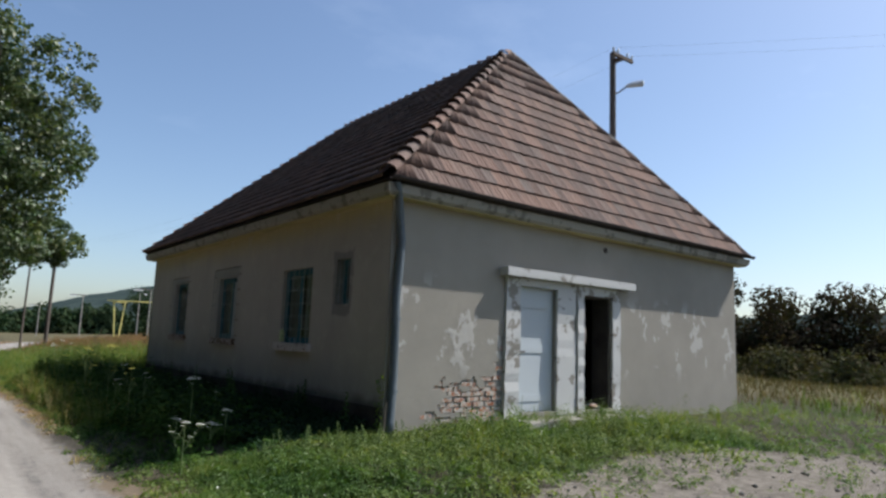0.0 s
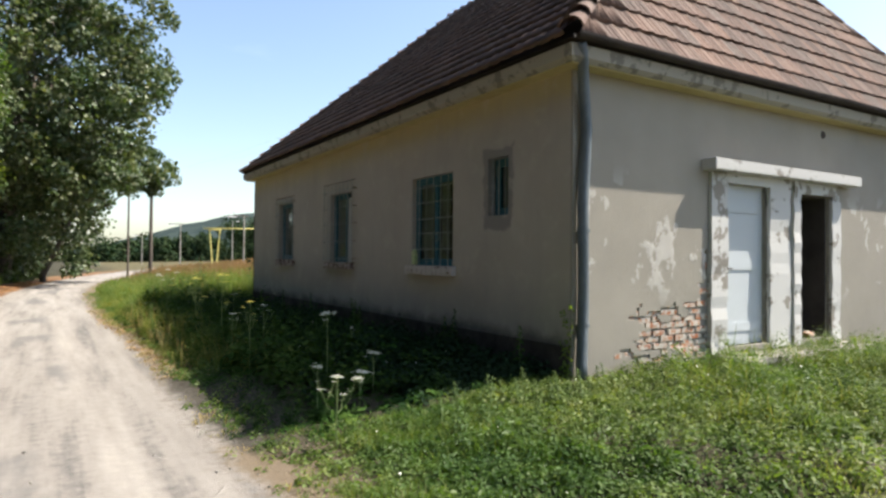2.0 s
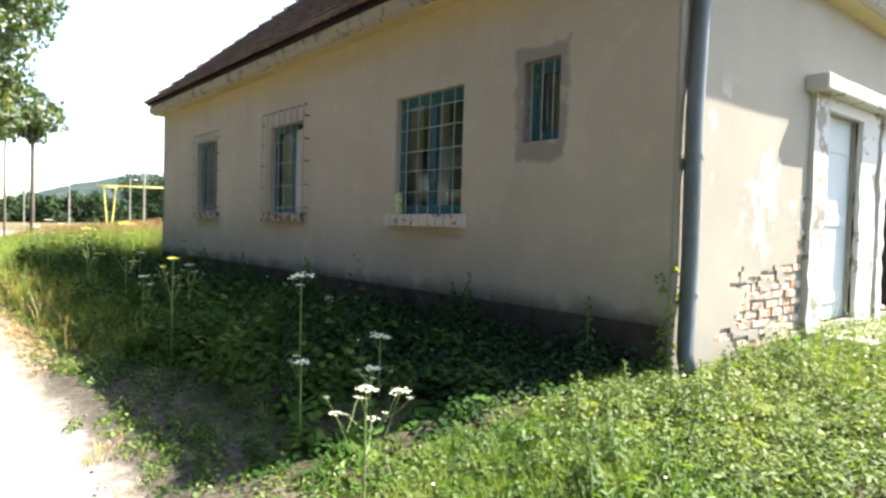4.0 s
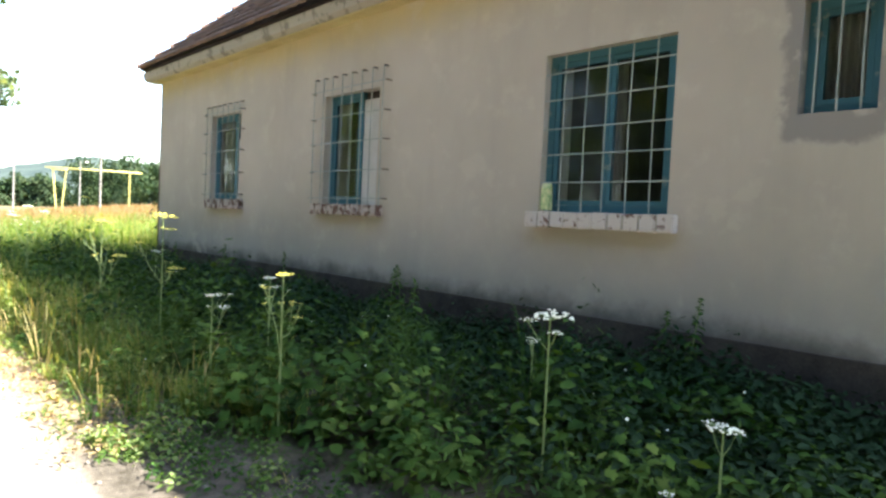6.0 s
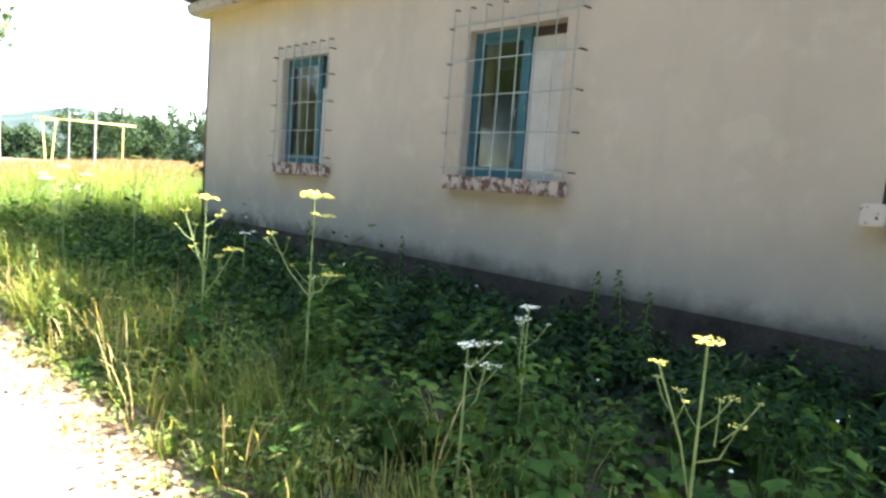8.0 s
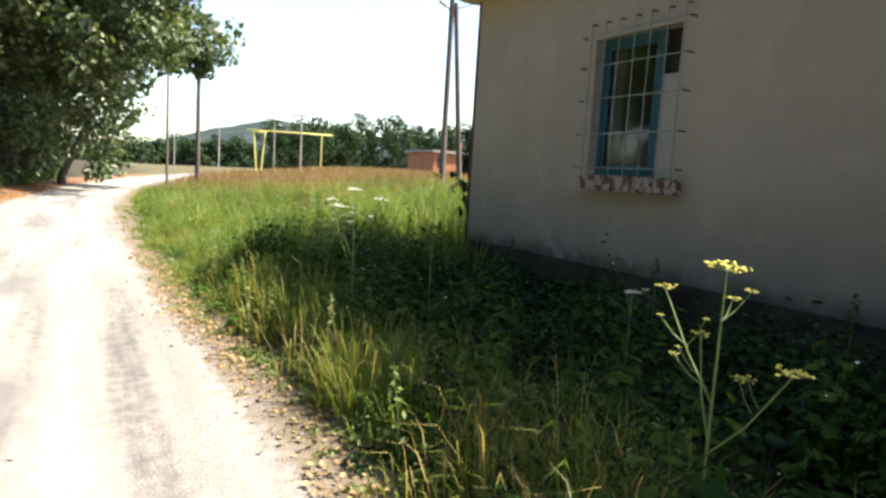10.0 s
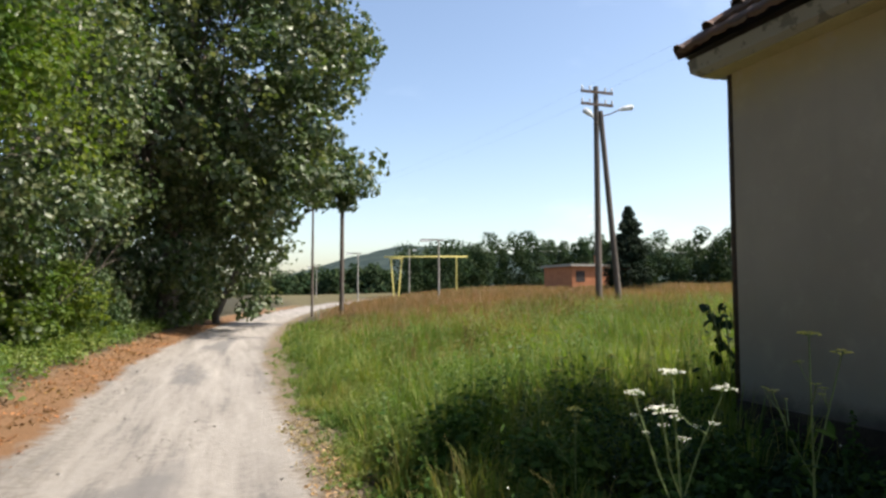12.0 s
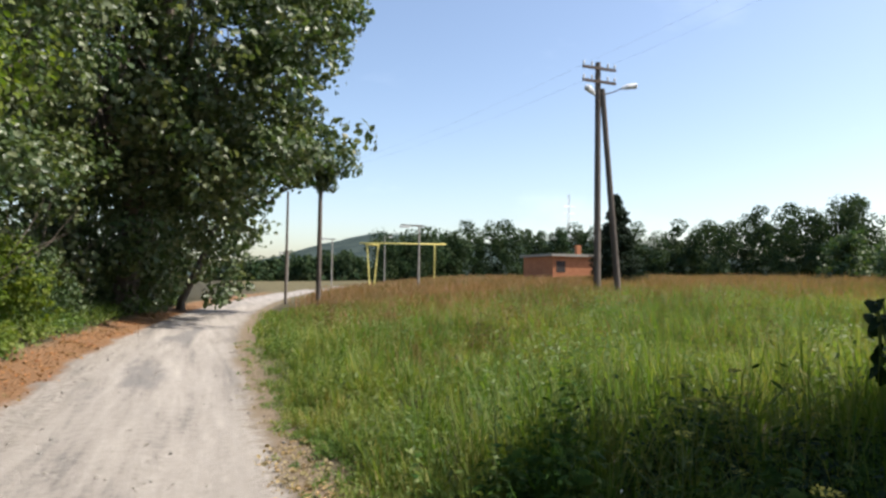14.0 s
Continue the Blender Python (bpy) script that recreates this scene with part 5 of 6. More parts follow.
weeds("yard_docks", 2600, (1.8, 14, 3.0, 7.8), lambda x, y: yard_keep(x, y) * step(0.0, 0.5, wobble(x, y, 1.9, 4.0)), lambda x, y: 1.3 * yard_tall(x, y), 0.085, M_YARD, "long bright leaves in clumps among the yard weeds", 0.3, 12, 0.9)


def grass(name, n, rect, keep, tall, width, mat, label, lean=0.5):
    x, y = scatter(n, *rect, keep)
    h = tall(x, y) * RG.uniform(0.5, 1.2, len(x))
    return stuff(name, blades(x, y, h, RG.uniform(0.7, 1.3, len(x)) * width, lean), BLADE, mat, label, "grass")


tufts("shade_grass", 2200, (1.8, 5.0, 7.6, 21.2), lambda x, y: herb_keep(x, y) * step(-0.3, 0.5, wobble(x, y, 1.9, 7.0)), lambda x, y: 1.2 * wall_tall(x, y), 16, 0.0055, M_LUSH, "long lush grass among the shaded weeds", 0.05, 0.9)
tufts("verge_grass", 2600, (1.1, 3.0, 11.2, 27), lambda x, y: trodden(x, y) * step(1.3, 1.85, off_road(x, y) + 0.25 * wobble(x, y, 2.7)) * (1 - 0.8 * step(1.9, 2.4, off_road(x, y))), lambda x, y: 0.07 + (0.2 + 0.2 * step(12.5, 15, y) - 0.18 * step(16.5, 18.0, y)) * step(1.3, 1.9, off_road(x, y)), 14, 0.007, M_VERGE, "uneven yellow-green grass along the track", 0.06, 0.8)
tufts("verge_grass", 380, (1.9, 2.55, 16.4, 21.0), lambda x, y: step(1.92, 2.08, x + 0.1 * wobble(x, y, 2.7)) * (0.35 + 0.65 * step(-0.3, 0.5, wobble(x, y, 2.2, 5.0))), lambda x, y: 0.5 + 0.1 * wobble(x, y, 1.9), 14, 0.006, M_VERGE, "taller grass catching the sun at the edge of the shade", 0.07, 0.6)
weeds("gravel_weeds", 1500, (1.3, 2.8, 7.9, 12.8), lambda x, y: (1 - trodden(x, y)) * step(1.45, 2.3, x + 0.3 * wobble(x, y, 2.2)), lambda x, y: 0.05 + 0.1 * step(1.7, 2.4, x), 0.03, M_HERB, "sparse low weeds on the shaded gravel", 0.5)
tufts("edge_tufts", 500, (1.2, 2.4, 3.0, 34), lambda x, y: step(1.0, 1.25, off_road(x, y)) * (1 - step(1.6, 2.0, off_road(x, y))), lambda x, y: 0.06 + 0.05 * wobble(x, y, 3.0), 12, 0.007, M_STRAW, "small dry tufts on the gravelly edge", 0.08, 1.0)
weeds("edge_weeds", 1500, (1.3, 2.6, 4.0, 34), lambda x, y: step(1.1, 1.5, off_road(x, y)) * (1 - step(1.7, 2.2, off_road(x, y))), lambda x, y: 0.05 + 0.05 * step(1.3, 1.8, off_road(x, y)), 0.035, M_YARD, "low creeping weeds at the track's edge")
tufts("yard_grass", 10000, (1.4, 22, 1.0, 8.2), lambda x, y: yard_keep(x, y) * step(-0.3, 0.4, wobble(x, y, 1.7, 1.0)), lambda x, y: 1.35 * yard_tall(x, y) + 0.1 * step(12, 18, x), 12, 0.006, M_GRASS, "short green grass in the yard", 0.07, 0.8)
tufts("yard_grass", 1500, (1.9, 4.4, 6.0, 8.0), lambda x, y: step(1.1, 1.7, x - road_mid(y)) * step(-0.5, 0.3, wobble(x, y, 1.6, 2.0)) * (1 - step(0.1, 0.6, x - 3.4 + 0.4 * wobble(x, y, 2.0))), lambda x, y: 0.12 + 0.04 * wobble(x, y, 2.5), 16, 0.005, M_GRASS, "soft bright grass at the tip of the sunlit yard", 0.08, 0.9)
lee = lambda x, y: step(2.0, 2.9, x) * step(20.2, 20.9, y) * (1 - step(22.4, 24.0, y)) * (1 - step(12.0, 15.0, x))
field_keep = lambda x, y: step(1.35, 2.0, x - road_mid(y) + 0.2 * wobble(x, y, 1.8)) * ~in_house(x, y)
patchy = lambda x, y: (0.75 + 0.4 * wobble(x, y, 0.9) + 0.35 * wobble(x, y, 2.6, 3.0)).clip(0.25)
tufts("field_grass", 6200, (1.5, 18, 19, 31), lambda x, y: field_keep(x, y) * step(-0.5, 0.5, patchy(x, y)), lambda x, y: (0.12 + 0.46 * step(1.4, 2.5, x - road_mid(y))) * patchy(x, y) * (1 + 0.15 * step(24, 30, y)) + 0.3 * lee(x, y), 16, 0.009, M_GRASS, "tall green meadow grass behind the house", 0.10, 0.8)
grass("field_grass", 45000, (2, 34, 30, 44), field_keep, lambda x, y: 0.36 * patchy(x, y), 0.025, M_GRASS, "tall green meadow grass farther off", 0.7)
grass("seeding_grass", 16000, (3, 20, 22, 31), lambda x, y: field_keep(x, y) * step(2.0, 4.0, x - road_mid(y)) * step(21, 30, y), lambda x, y: 0.62 * patchy(x, y), 0.009, M_DRY, "thin reddish seed stalks among green grass", 0.5)
grass("seeding_grass", 90000, (3, 50, 28, 62), lambda x, y: step(2.0, 5.0, x - road_mid(y)) * step(27, 34, y), lambda x, y: 0.66 * patchy(x, y), 0.018, M_DRY, "reddish seeding grass across the field", 0.45)
grass("seeding_grass", 30000, (15, 60, -6, 30), lambda x, y: step(15, 20, x), lambda x, y: 0.25 + 0.1 * wobble(x, y, 0.6), 0.03, M_DULL, "brown dry grass on the open ground", 0.5)
grass("seeding_grass", 40000, (4, 70, 60, 125), lambda x, y: step(2.0, 5.0, x - road_mid(y)), lambda x, y: 0.6 * patchy(x, y), 0.06, M_DRY, "brownish far grass towards the wood", 0.45)
weeds("field_weeds", 19000, (2.0, 18, 20.3, 36), lambda x, y: field_keep(x, y) * step(-0.2, 0.6, wobble(x, y, 1.5, 5.0)), lambda x, y: 0.20 + 0.32 * step(1.4, 2.5, x - road_mid(y)) + 0.3 * lee(x, y), 0.064, M_YARD, "leafy weeds among the meadow grass", 0.45)
for cx, cy in ((7.6, 30.5), (10.6, 33.0), (5.2, 27.2), (12.6, 29.0), (3.6, 33.5), (8.8, 25.4), (4.4, 37.0)):
    weeds("dock_clump", 90, (cx - 0.6, cx + 0.6, cy - 0.6, cy + 0.6), lambda x, y: np.exp(-((x - cx) ** 2 + (y - cy) ** 2) / 0.14), lambda x, y: 0.72 + 0 * x, 0.07, M_DULL, "brown seeding dock clump standing in the meadow", 0.35, 14, 1.0)
tufts("straw", 170, (1.5, 2.8, 11.8, 18.5), lambda x, y: trodden(x, y) * step(1.4, 1.6, off_road(x, y)) * (1 - step(1.9, 2.3, off_road(x, y))), lambda x, y: 0.48 + 0 * x, 5, 0.008, M_STRAW, "dry straw-coloured stalks at the track's edge", 0.08, 0.8)
left_keep = lambda x, y: step(2.45, 3.1, road_mid(y) - x + 0.35 * wobble(x, y, 1.5))
weeds("left_weeds", 20000, (-6, 1.5, -6, 50), left_keep, lambda x, y: 0.42 + 0.14 * wobble(x, y, 1.1), 0.085, M_YARD, "leafy undergrowth between track and thicket")


def fallen(n, rect, keep, label, mat, big=1.0):
    x, y = scatter(n, *rect, keep)
    pos = np.stack([x, y, height(x, y) + RG.uniform(0.004, 0.03, len(x))], 1)
    nrm = np.array([0, 0, 1]) + RG.normal(size=(len(x), 3)) * 0.35
    stuff("fallen_leaves", leaf_points(pos, nrm, big * RG.uniform(0.03, 0.075, len(x)), 0.7), LEAF, mat, label, "leaf litter")


fallen(24000, (-3.2, 1.0, 14, 46), lambda x, y: (0.35 + 0.65 * step(-0.2, 0.4, wobble(x, y, 2.2, 4.0))) * step(1.45, 2.0, road_mid(y) - x + 0.3 * wobble(x, y, 1.8)) * (1 - step(2.5, 3.2, road_mid(y) - x)), "brown fallen leaves along the verge", M_LITTER)
fallen(7500, (1.2, 2.5, 11.6, 24), lambda x, y: step(1.0, 1.35, off_road(x, y) + 0.2 * wobble(x, y, 2.0)) * (1 - step(1.5, 1.95, off_road(x, y))), "tan leaf litter at the grassy edge", M_TAN, 0.7)


# pebbles on the track and small white flowers in the weeds
def pebbles():
    n = 48
    y = RG.uniform(3, 36, n)
    x = road_mid(y) + RG.uniform(-1.1, 1.35, n)
    r = RG.uniform(0.008, 0.026, n)
    d = np.array([(1, 0, 0), (0, 1, 0), (-1, 0, 0), (0, -1, 0), (0, 0, 0.8), (0, 0, -0.6)], float)
    pts = np.stack([x, y, height(x, y) + r * 0.3], 1)[:, None, :] + d[None] * (r[:, None, None] * RG.uniform(0.6, 1.4, (n, 6, 1)))
    f = [(0, 1, 4), (1, 2, 4), (2, 3, 4), (3, 0, 4), (1, 0, 5), (2, 1, 5), (3, 2, 5), (0, 3, 5)]
    stuff("pebbles", pts, f, M_STONE, "small grey pebbles scattered over the track", "pebbles")


pebbles()


def crumbs():
    """Pale crumbling crust in patches and dark grit along the edges of the track."""
    d = np.array([(1, 0, 0), (0, 1, 0), (-1, 0, 0), (0, -1, 0), (0, 0, 0.6), (0, 0, -0.5)], float)
    f = [(0, 1, 4), (1, 2, 4), (2, 3, 4), (3, 0, 4), (1, 0, 5), (2, 1, 5), (3, 2, 5), (0, 3, 5)]
    px, py = [], []
    for cx, cy, rx, ry, n in ((0.1, 23.6, 0.35, 0.9, 90), (0.25, 27.6, 0.4, 1.3, 110), (0.4, 33.0, 0.5, 2.0, 90), (-0.3, 8.0, 0.3, 1.2, 30)):
        px.append(cx + RG.normal(size=n) * rx)
        py.append(cy + RG.normal(size=n) * ry)
    ex, ey = scatter(1500, -1.2, 2.2, 4, 36, lambda x, y: step(0.85, 1.2, off_road(x, y)) * (1 - step(1.35, 1.6, off_road(x, y))))
    for name, mat, x, y, hi, words in (("crust_crumbs", M_CONC, np.concatenate(px), np.concatenate(py), 0.016, "pale crumbs of broken crust on the sandy track"), ("edge_grit", M_STONE, ex, ey, 0.022, "dark grit along the edges of the track")):
        r = RG.uniform(0.004, hi, len(x))
        pts = np.stack([x, y, height(x, y) + r * 0.2], 1)[:, None, :] + d[None] * (r[:, None, None] * RG.uniform(0.6, 1.4, (len(x), 6, 1)))
        stuff(name, pts, f, mat, words, "pebbles")


crumbs()


def clods():
    n = 260
    a, q = RG.uniform(0, 6.28, n), np.sqrt(RG.uniform(0, 1, n))
    x, y = 7.5 + 3.8 * q * np.cos(a), 4.1 + 1.4 * q * np.sin(a)
    r = RG.uniform(0.008, 0.035, n) * RG.uniform(0.5, 1.3, n)
    d = np.array([(1, 0, 0), (0, 1, 0), (-1, 0, 0), (0, -1, 0), (0, 0, 0.8), (0, 0, -0.6)], float)
    pts = np.stack([x, y, height(x, y) + r * 0.3], 1)[:, None, :] + d[None] * (r[:, None, None] * RG.uniform(0.6, 1.4, (n, 6, 1)))
    f = [(0, 1, 4), (1, 2, 4), (2, 3, 4), (3, 0, 4), (1, 0, 5), (2, 1, 5), (3, 2, 5), (0, 3, 5)]
    stuff("soil_clods", pts, f, M_STONE, "grey soil clods on the bare yard patch", "clods")


clods()
x, y = scatter(80, 2.1, 4.9, 8.5, 20.5, herb_keep)
pos = np.stack([x, y, height(x, y) + np.maximum(wall_tall(x, y), 0.12) * RG.uniform(0.9, 1.3, len(x))], 1)
yx, yy = scatter(70, 2.2, 12.0, 3.2, 7.7, yard_keep)
yp = np.stack([yx, yy, height(yx, yy) + yard_tall(yx, yy) * RG.uniform(1.0, 1.4, len(yx))], 1)
stuff("small_flowers", leaf_points(yp, np.array([-0.2, -0.5, 1.0]) + RG.normal(size=(len(yx), 3)) * 0.4, RG.uniform(0.010, 0.022, len(yx)), 0.9), LEAF, M_UMBEL, "small white flower heads among the sunlit yard weeds", "wildflowers")
stuff("small_flowers", leaf_points(pos, np.array([-0.4, -0.4, 1.0]) + RG.normal(size=(len(x), 3)) * 0.4, RG.uniform(0.008, 0.02, len(x)), 0.9), LEAF, M_UMBEL, "small white flowers dotted among the shaded weeds", "wildflowers")


# ---- umbel plants ----
def umbel(x, y, tops, mat, label, leaf_mat=None, leaf=0.10):
    """A tall stem with side shoots; tops: offsets and height of each flower head, and its radius."""
    z = ground_at(x, y)
    t = thing("umbel_plant", label, "wildflower", "umbel plants")
    main = max(tops, key=lambda q: q[2])
    part("stem", rod([(x, y, z - 0.05), (x + main[0] * 0.4, y + main[1] * 0.4, z + (main[2] - z) * 0.5), (x + main[0], y + main[1], main[2])], 0.006, 6, [0.007, 0.0055, 0.0035]), M_STEM, t)
    def head(p, r):
        n = 14 if r > 0.04 else 8
        ends = [(r * math.sqrt((k + 0.5) / n), k * 2.4) for k in range(n)]
        bm = bmesh.new()
        for q, a in ends:
            tube(bm, [p, p + Vector((q * math.cos(a), q * math.sin(a), r * 0.45 - q * 0.2))], 0.0015, 3)
        tagged(part("umbel_frame", bm, M_STEM, t), kind="stuff")
        bm = bmesh.new()
        for q, a in ends:
            e = p + Vector((q * math.cos(a) + rnd(-0.1, 0.1) * r, q * math.sin(a) + rnd(-0.1, 0.1) * r, r * 0.45 - q * 0.25 + rnd(-0.12, 0.12) * r))
            for j in range(4):
                c = e + Vector((rnd(-1, 1), rnd(-1, 1), rnd(-0.4, 0.4))) * r * 0.16
                bmesh.ops.create_icosphere(bm, subdivisions=1, radius=r * rnd(0.06, 0.12), matrix=Matrix.Translation(c) @ Matrix.Diagonal((1, 1, 0.6, 1)))
        tagged(part("flower_head", bm, mat, t), kind="stuff")

    for dx, dy, top, r in tops:
        p = Vector((x + dx, y + dy, top))
        s = Vector((x + main[0] * 0.3, y + main[1] * 0.3, z + (main[2] - z) * rnd(0.45, 0.62)))
        if (dx, dy, top, r) != main:
            part("shoot", rod([s, s.lerp(p, 0.5) + Vector((rnd(-0.02, 0.02), rnd(-0.02, 0.02), -0.03)), p], 0.0035, 5), M_STEM, t)
        head(p, r)
        for k in range(2):  # smaller side umbels
            f = s.lerp(p, rnd(0.45, 0.7))
            e = f + Vector((rnd(-0.11, 0.11), rnd(-0.11, 0.11), rnd(0.06, 0.14)))
            part("shoot", rod([f, f.lerp(e, 0.5) + Vector((0, 0, -0.012)), e], 0.0022, 4), M_STEM, t)
            head(e, r * rnd(0.35, 0.55))
    lv = []
    for k in range(10):
        f, a = rnd(0.15, 0.7), rnd(0, 6.3)
        lv.append((x + main[0] * f + 0.08 * math.cos(a), y + main[1] * f + 0.08 * math.sin(a), z + (main[2] - z) * f))
    lv = np.array(lv)
    stuff("leaves", leaf_points(lv, RG.normal(size=lv.shape) * 0.6 + np.array([0, 0, 1]), np.full(len(lv), leaf), 0.35), LEAF, leaf_mat or M_HERB, "", "", t)


WH, YE = "white umbel flowers on a tall weed stem", "yellow-green umbel flowers on a tall stem"
umbel(2.30, 7.72, [(0, 0, 0.62, 0.05), (0.15, -0.05, 0.60, 0.05), (-0.12, 0.05, 0.52, 0.04), (0.1, 0.1, 0.45, 0.04)], M_UMBEL, WH)
umbel(2.99, 9.71, [(0, 0, 0.95, 0.09)], M_UMBEL, WH)
umbel(3.24, 9.01, [(0, 0, 0.58, 0.07)], M_UMBEL, WH)
umbel(2.9, 8.6, [(0, 0, 0.48, 0.05), (0.1, 0.12, 0.44, 0.05)], M_UMBEL, WH)
umbel(2.53, 11.28, [(0, 0, 1.01, 0.05), (-0.05, 0.12, 0.93, 0.03), (0.04, -0.1, 0.78, 0.03)], M_YUMBEL, YE)
umbel(3.0, 12.3, [(0, 0, 0.88, 0.05), (0.1, 0.1, 0.80, 0.04)], M_UMBEL, WH)
umbel(2.70, 13.65, [(0, 0, 1.28, 0.10), (-0.1, 0.28, 1.05, 0.04), (0.05, -0.12, 0.85, 0.05), (0.12, 0.15, 0.8, 0.04)], M_YUMBEL, YE)
umbel(2.45, 14.5, [(0, 0, 1.21, 0.07), (-0.05, 0.2, 1.12, 0.04), (0.1, -0.2, 0.9, 0.06), (0.1, 0.15, 0.95, 0.04)], M_YUMBEL, YE)
umbel(2.47, 17.78, [(0.02, 0.12, 1.30, 0.06), (-0.15, 0.15, 1.22, 0.045), (0.19, 0.0, 1.24, 0.055), (-0.17, -0.06, 1.18, 0.06)], M_UMBEL, WH)
umbel(2.75, 19.2, [(0, 0, 0.9, 0.05), (-0.15, 0.1, 0.8, 0.04)], M_YUMBEL, YE)
umbel(3.15, 17.79, [(0, 0, 1.46, 0.05), (0.12, -0.06, 1.38, 0.045), (-0.1, 0.12, 1.2, 0.03)], M_YUMBEL, YE)
umbel(2.53, 12.23, [(0, 0, 0.78, 0.05), (0.06, -0.05, 0.70, 0.04)], M_UMBEL, WH)
umbel(2.54, 8.81, [(0, 0, 0.52, 0.05)], M_UMBEL, WH)
umbel(3.5, 10.2, [(0, 0, 0.72, 0.04)], M_UMBEL, WH)
umbel(3.4, 15.8, [(0, 0, 0.85, 0.05)], M_UMBEL, WH)


for px, py, pz in ((3.0, 20.2, 0.86), (3.25, 20.45, 0.98), (3.6, 20.75, 1.02), (3.95, 20.6, 0.94), (4.2, 21.0, 1.0), (4.5, 20.9, 0.92)):
    umbel(px, py, [(rnd(-0.1, 0.1), rnd(-0.1, 0.1), pz, 0.05), (rnd(-0.3, -0.15), rnd(-0.1, 0.15), pz - rnd(0.08, 0.2), 0.035), (rnd(0.12, 0.28), rnd(-0.15, 0.1), pz - rnd(0.06, 0.22), 0.04), (rnd(-0.1, 0.15), rnd(0.1, 0.25), pz - 0.25, 0.03)], M_YUMBEL, "fading yellow umbels on thin branching stems in the meadow edge", M_YARD, 0.05)


# ---- single plants by the house ----
def nettle(x, y, top, lean=(0.0, 0.0), leaf=None, label="dark nettle stalk close to the house wall", group="nettles", size=0.105):
    z = ground_at(x, y)
    t = thing("weed_stalk", label, "weed", group)
    part("stem", rod([(x, y, z - 0.05), (x + lean[0] * 0.4, y + lean[1] * 0.4, (z + top) / 2), (x + lean[0], y + lean[1], top)], 0.005, 5), M_STEM, t)
    n = 26
    f = np.linspace(0.25, 1.0, n)
    a = np.arange(n) * 2.4
    r = 0.075 * (1.15 - f)
    pos = np.stack([x + lean[0] * f + r * np.cos(a), y + lean[1] * f + r * np.sin(a), z + (top - z) * f], 1)
    nrm = np.stack([np.cos(a) * 0.7, np.sin(a) * 0.7, np.ones(n)], 1)
    stuff("leaves", leaf_points(pos, nrm, size * (1.2 - 0.75 * f), 0.5), LEAF, leaf or M_HERB, "", "", t)


for k in range(9):
    nettle(rnd(4.45, 4.88), (8.4, 9.9, 10.1, 12.6, 12.75, 13.1, 15.3, 16.8, 19.0)[k], rnd(0.7, 0.98), (rnd(-0.06, 0.04), rnd(-0.06, 0.06)))
for k in range(26):
    nettle(rnd(3.0, 5.2), rnd(6.9, 7.8), rnd(0.34, 0.58), (rnd(-0.06, 0.06), rnd(-0.06, 0.06)), M_MINT, "dead-nettle stalk at the edge of the sunlit yard", "nettles", 0.052)

for x, y, top in ((1.95, 19.0, 0.62), (2.3, 20.8, 0.7), (2.5, 21.3, 0.78), (2.05, 17.2, 0.62), (2.0, 15.9, 0.55), (2.15, 21.9, 0.6)):
    nettle(x, y, top, (rnd(-0.1, 0.05), rnd(-0.08, 0.08)), M_YARD, "sunlit leafy weed stalk beside the track", "tall weeds", 0.07)

# climbing leaves at the foot of the corner
n = 90
pos = np.stack([4.955 - RG.uniform(0, 0.05, n), 7.80 + RG.uniform(-0.05, 0.22, n) * RG.uniform(0.3, 1, n), 0.3 + RG.uniform(0, 0.85, n) ** 1.2], 1)
stuff("creeper", leaf_points(pos, np.array([-1.0, -0.3, 0.4]) + RG.normal(size=(n, 3)) * 0.4, RG.uniform(0.025, 0.05, n), 0.8), LEAF, M_YARD, "small leaves climbing the house corner by the downpipe", "creeper")


def sapling():
    x, y = 5.38, 20.75
    z = ground_at(x, y)
    t = thing("sapling", "dark large-leaved sapling behind the house corner", "shrub")
    pts = []
    for k in range(5):
        bm = bmesh.new()
        a = 1.2 * k + 0.4
        e = Vector((x - 0.40 + 0.15 * k, y - 0.15 + 0.09 * k, 1.50 - 0.07 * (k % 3)))
        tube(bm, [(x, y, z - 0.05), (x + 0.1 * math.cos(a), y + 0.1 * math.sin(a), 0.85), e], 0.008, 5)
        part("stem", bm, M_STEM, t)
        for f in (0.62, 0.78, 0.9, 1.0):
            pts.append(Vector((x, y, z)).lerp(e, f) + Vector((rnd(-0.08, 0.08), rnd(-0.08, 0.08), rnd(-0.05, 0.05))))
    pts = np.array(pts)
    stuff("leaves", leaf_points(pts, RG.normal(size=pts.shape) * 0.6 + np.array([-0.3, -0.6, 0.8]), RG.uniform(0.11, 0.16, len(pts)), 0.75), LEAF, M_NETTLE, "", "", t)


sapling()

# ---- roof tiles ----
def tile_verts(w, l, t):
    """One interlocking tile: a pan between two raised rims, thick at its lower end; x along the eave, y up the slope."""
    prof = [(0, 0.020), (0.16, 0.021), (0.24, 0.006), (0.44, 0.006), (0.50, 0.014), (0.56, 0.006), (0.78, 0.006), (0.88, 0.018), (1.0, 0.018)]
    lo = [(u * w, 0, h + t) for u, h in prof]
    hi = [(u * w, l, h + t * 0.25) for u, h in prof]
    nose = [(u * w, 0.004, h + t - 0.042) for u, h in prof]
    n = len(prof)
    faces = [(i, i + 1, n + i + 1, n + i) for i in range(n - 1)] + [(2 * n + i, 2 * n + i + 1, i + 1, i) for i in range(n - 1)]
    return np.array(lo + hi + nose), faces


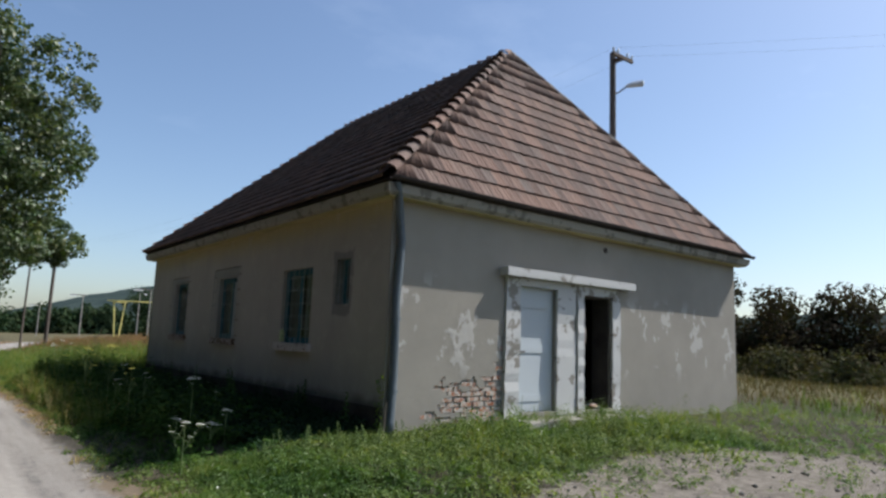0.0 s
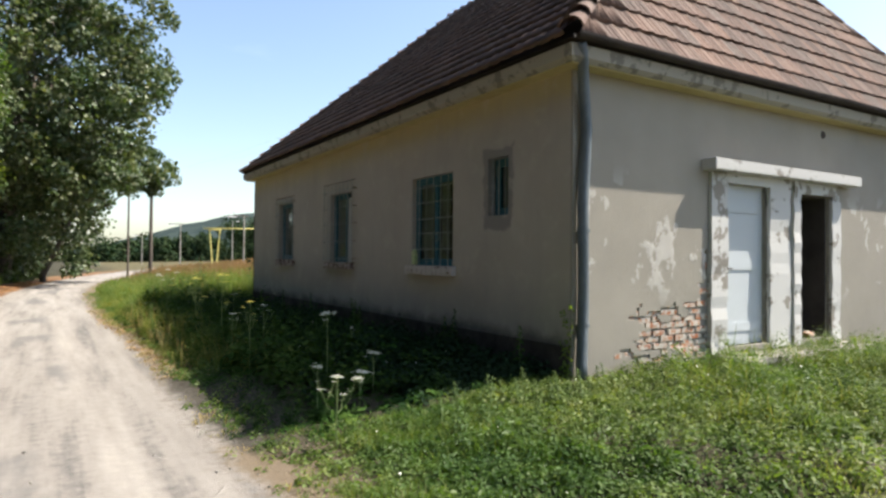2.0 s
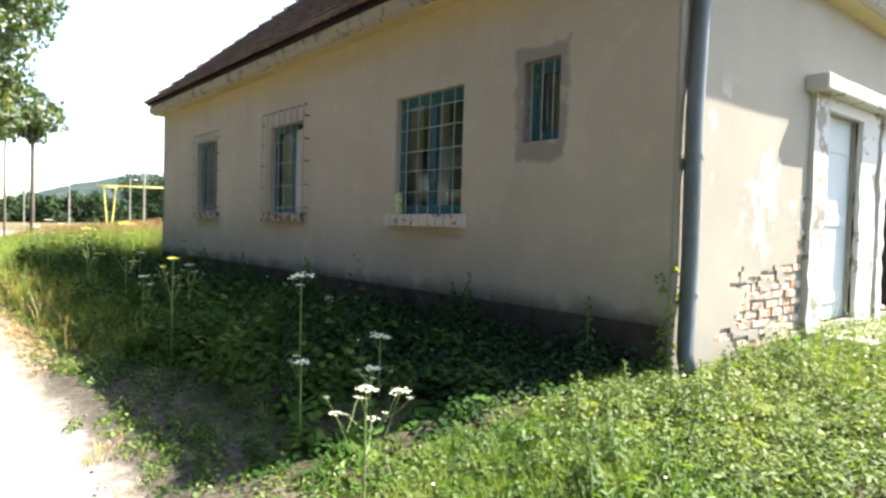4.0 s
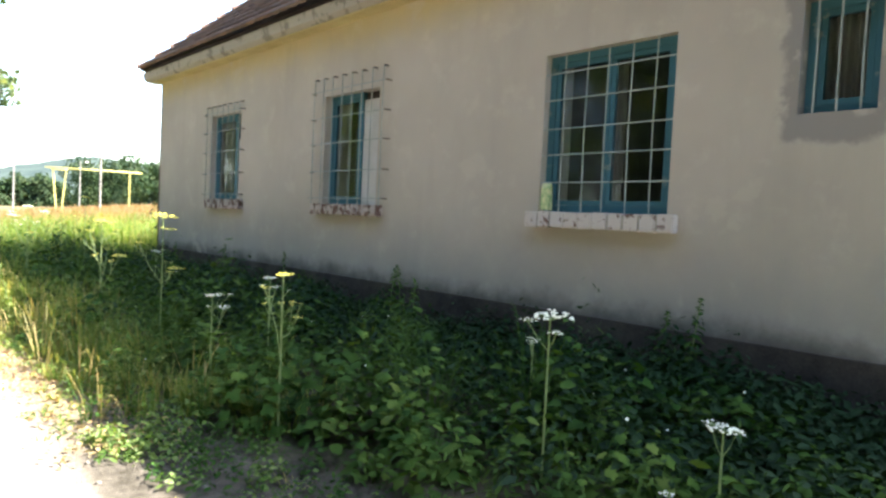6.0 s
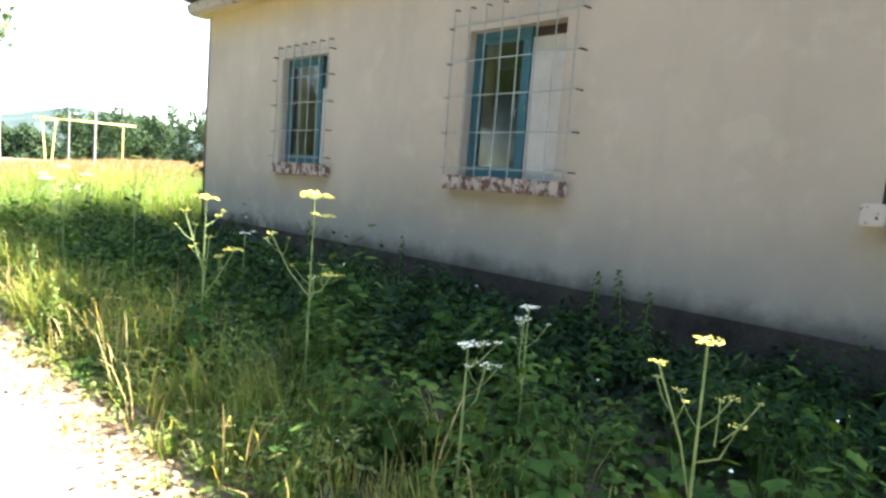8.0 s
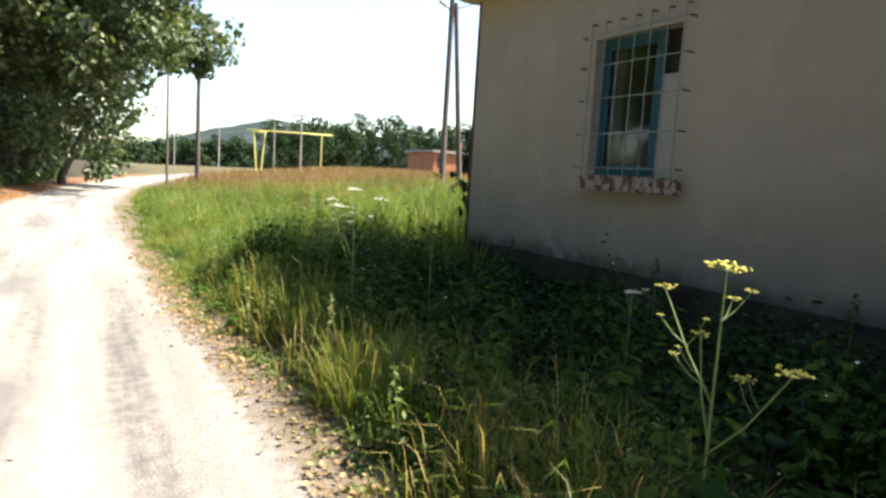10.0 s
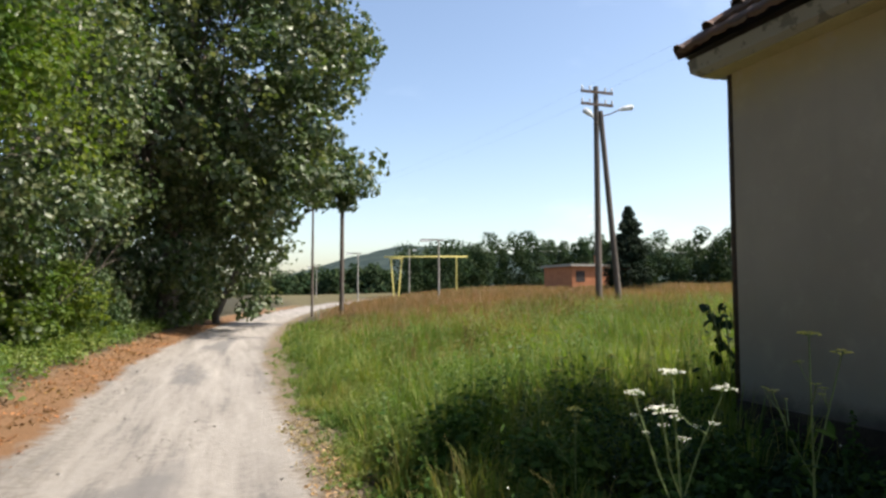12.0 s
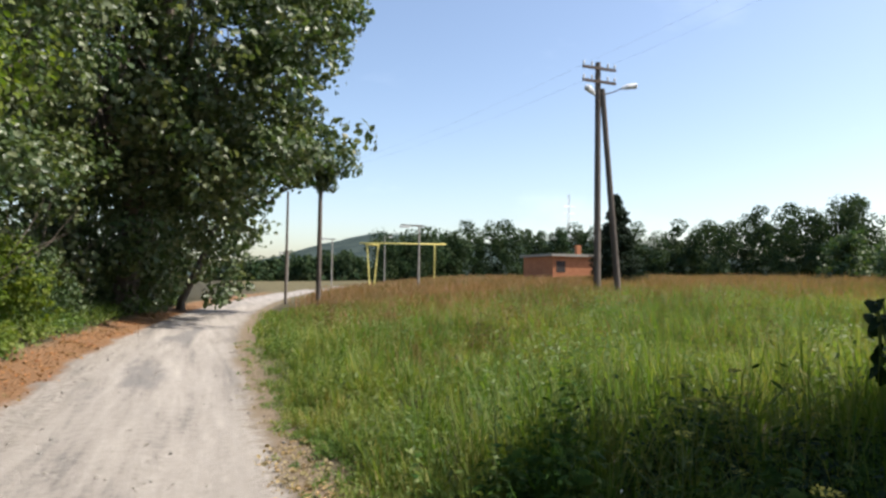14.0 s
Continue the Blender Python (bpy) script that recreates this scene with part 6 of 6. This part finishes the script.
TW, TL, EXPO = 0.215, 0.41, 0.355
TILE_V, TILE_F = tile_verts(TW - 0.004, TL, 0.05)
tile_mesh = mesh_from("roof_tile", TILE_V.tolist(), TILE_F, M_TILE)
roof = tagged(new("roof"), "weathered brown-red interlocking clay tiles")
roof.parent = house


def slope(a, b, c, d):
    """Frame of a roof face: a, b along the eave; c above a's end, d above b's end."""
    ux = (b - a).normalized()
    up = (c - a) - ux * (c - a).dot(ux)
    return ux, up.normalized(), ux.cross(up).normalized(), up.length


def tile_face(a, b, c, d, singles):
    ux, uy, uz, h = slope(a, b, c, d)
    L = (b - a).length
    sl, sr = (c - a).dot(ux) / h, (b - d).dot(ux) / h
    rest = []
    for r in range(int(h / EXPO)):
        v = r * EXPO
        lo, hi = sl * (v + 0.12), L - sr * (v + 0.12)
        n = int(L / TW)
        for i in range(n):
            u = i * TW + (L - n * TW) / 2
            if u + TW < lo or u > hi:
                continue
            o = a + ux * (u + rnd(-0.004, 0.004)) + uy * (v - 0.05 + rnd(-0.006, 0.006)) + uz * (rnd(0, 0.008) + 0.012)
            m = Matrix((ux, uy, uz)).transposed().to_4x4()
            m.translation = o
            m = m @ Matrix.Rotation(radians(rnd(-0.8, 0.8)), 4, "Z")
            whole = u > sl * (v + TL) and u + TW < L - sr * (v + TL)
            if whole and singles and singles(o) and tile_face.left > 0:
                tile_face.left -= 1
                ob = new("roof_tile", tile_mesh)
                ob.matrix_world = m
                ob.parent = roof
            else:
                tv = TILE_V.copy()
                if not whole:  # cut along the hip
                    tv[:, 0] = np.clip(tv[:, 0], sl * (v + tv[:, 1]) - u, L - sr * (v + tv[:, 1]) - u)
                mm = np.array(m)
                rest.append(tv @ mm[:3, :3].T + mm[:3, 3])
    if rest:
        ob = stuff("joined_tiles", np.array(rest), TILE_F, M_TILE, "", "", roof)
        tagged(ob, kind="stuff")


tile_face.left = 300
tile_face(E0, E1, APEX[0], APEX[0], lambda o: True)
tile_face.left = 0
tile_face(E3, E0, APEX[1], APEX[0], None)
tile_face(E1, E2, APEX[0], APEX[1], None)
tile_face(E2, E3, APEX[1], APEX[1], None)


def cap_row(p, q, gap=0.34):
    d = q - p
    n = int(d.length / gap)
    u = d.normalized()
    side = u.cross(Vector((0, 0, 1))).normalized()
    up = side.cross(u)
    for i in range(n):
        bm = bmesh.new()
        rings = []
        for f, r, lift in ((0.0, 0.135, 0.045), (0.12, 0.125, 0.03), (1.15, 0.10, 0.0)):
            c = p + u * (i + f) * gap + up * (lift - 0.02 + rnd(0, 0.008))
            rings.append([bm.verts.new(c + side * r * math.cos(t) + up * r * 0.85 * math.sin(t)) for t in (math.pi * k / 8 for k in range(9))])
            if f == 0.0:
                inner = [bm.verts.new(c + side * (r - 0.02) * math.cos(t) + up * (r - 0.02) * 0.85 * math.sin(t)) for t in (math.pi * k / 8 for k in range(9))]
                for k in range(8):
                    bm.faces.new((rings[0][k], rings[0][k + 1], inner[k + 1], inner[k]))
        for a, b in zip(rings, rings[1:]):
            for k in range(8):
                bm.faces.new((a[k], a[k + 1], b[k + 1], b[k]))
        part("ridge_tile", bm, M_TILE, roof)


LIFT = Vector((0, 0, 0.05))
LOW = Vector((0, 0, -0.02))
cap_row(E0 + LIFT, APEX[0] + LIFT)
cap_row(E3 + LOW, APEX[1] + LOW)
cap_row(APEX[1] + LOW, APEX[0] + LOW)
# the east hip has lost its caps: a low fillet of old mortar is left
part("hip_mortar", rod([E1.lerp(APEX[0], i / 40) + Vector((rnd(-0.01, 0.01), 0, 0.035 + rnd(-0.012, 0.012))) for i in range(41)], 0.045, 8), M_CONC, roof, "pale old mortar along the bare hip")

# ---- bare bricks of the gable wall ----
bm = boxes(((0, 0, 0), (0.245, 0.03, 0.066)), bevel=0.006)
brick_mesh = bpy.data.meshes.new("brick")
bm.to_mesh(brick_mesh)
bm.free()
brick_mesh.materials.append(M_BRICK)
left = 260
wall_core = bpy.data.objects["wall_south"]
for r in range(24):
    z = 0.42 + r * 0.078
    for i in range(12):
        x = 5.25 + i * 0.257 + (0.128 if r % 2 else 0)
        if left and x + 0.245 < 7.36 and any(bare(x + f, z + 0.03) for f in (0.03, 0.12, 0.21)):
            ob = new("brick", brick_mesh)
            ob.location = (x + rnd(-0.012, 0.012), core - 0.012 + rnd(-0.016, 0.006), z + rnd(-0.006, 0.006))
            ob.rotation_euler = (0, rnd(-0.025, 0.025), rnd(-0.03, 0.03))
            ob.scale = (rnd(0.82, 1.0), 1.0, rnd(0.88, 1.05))
            ob.parent = wall_core
            left -= 1
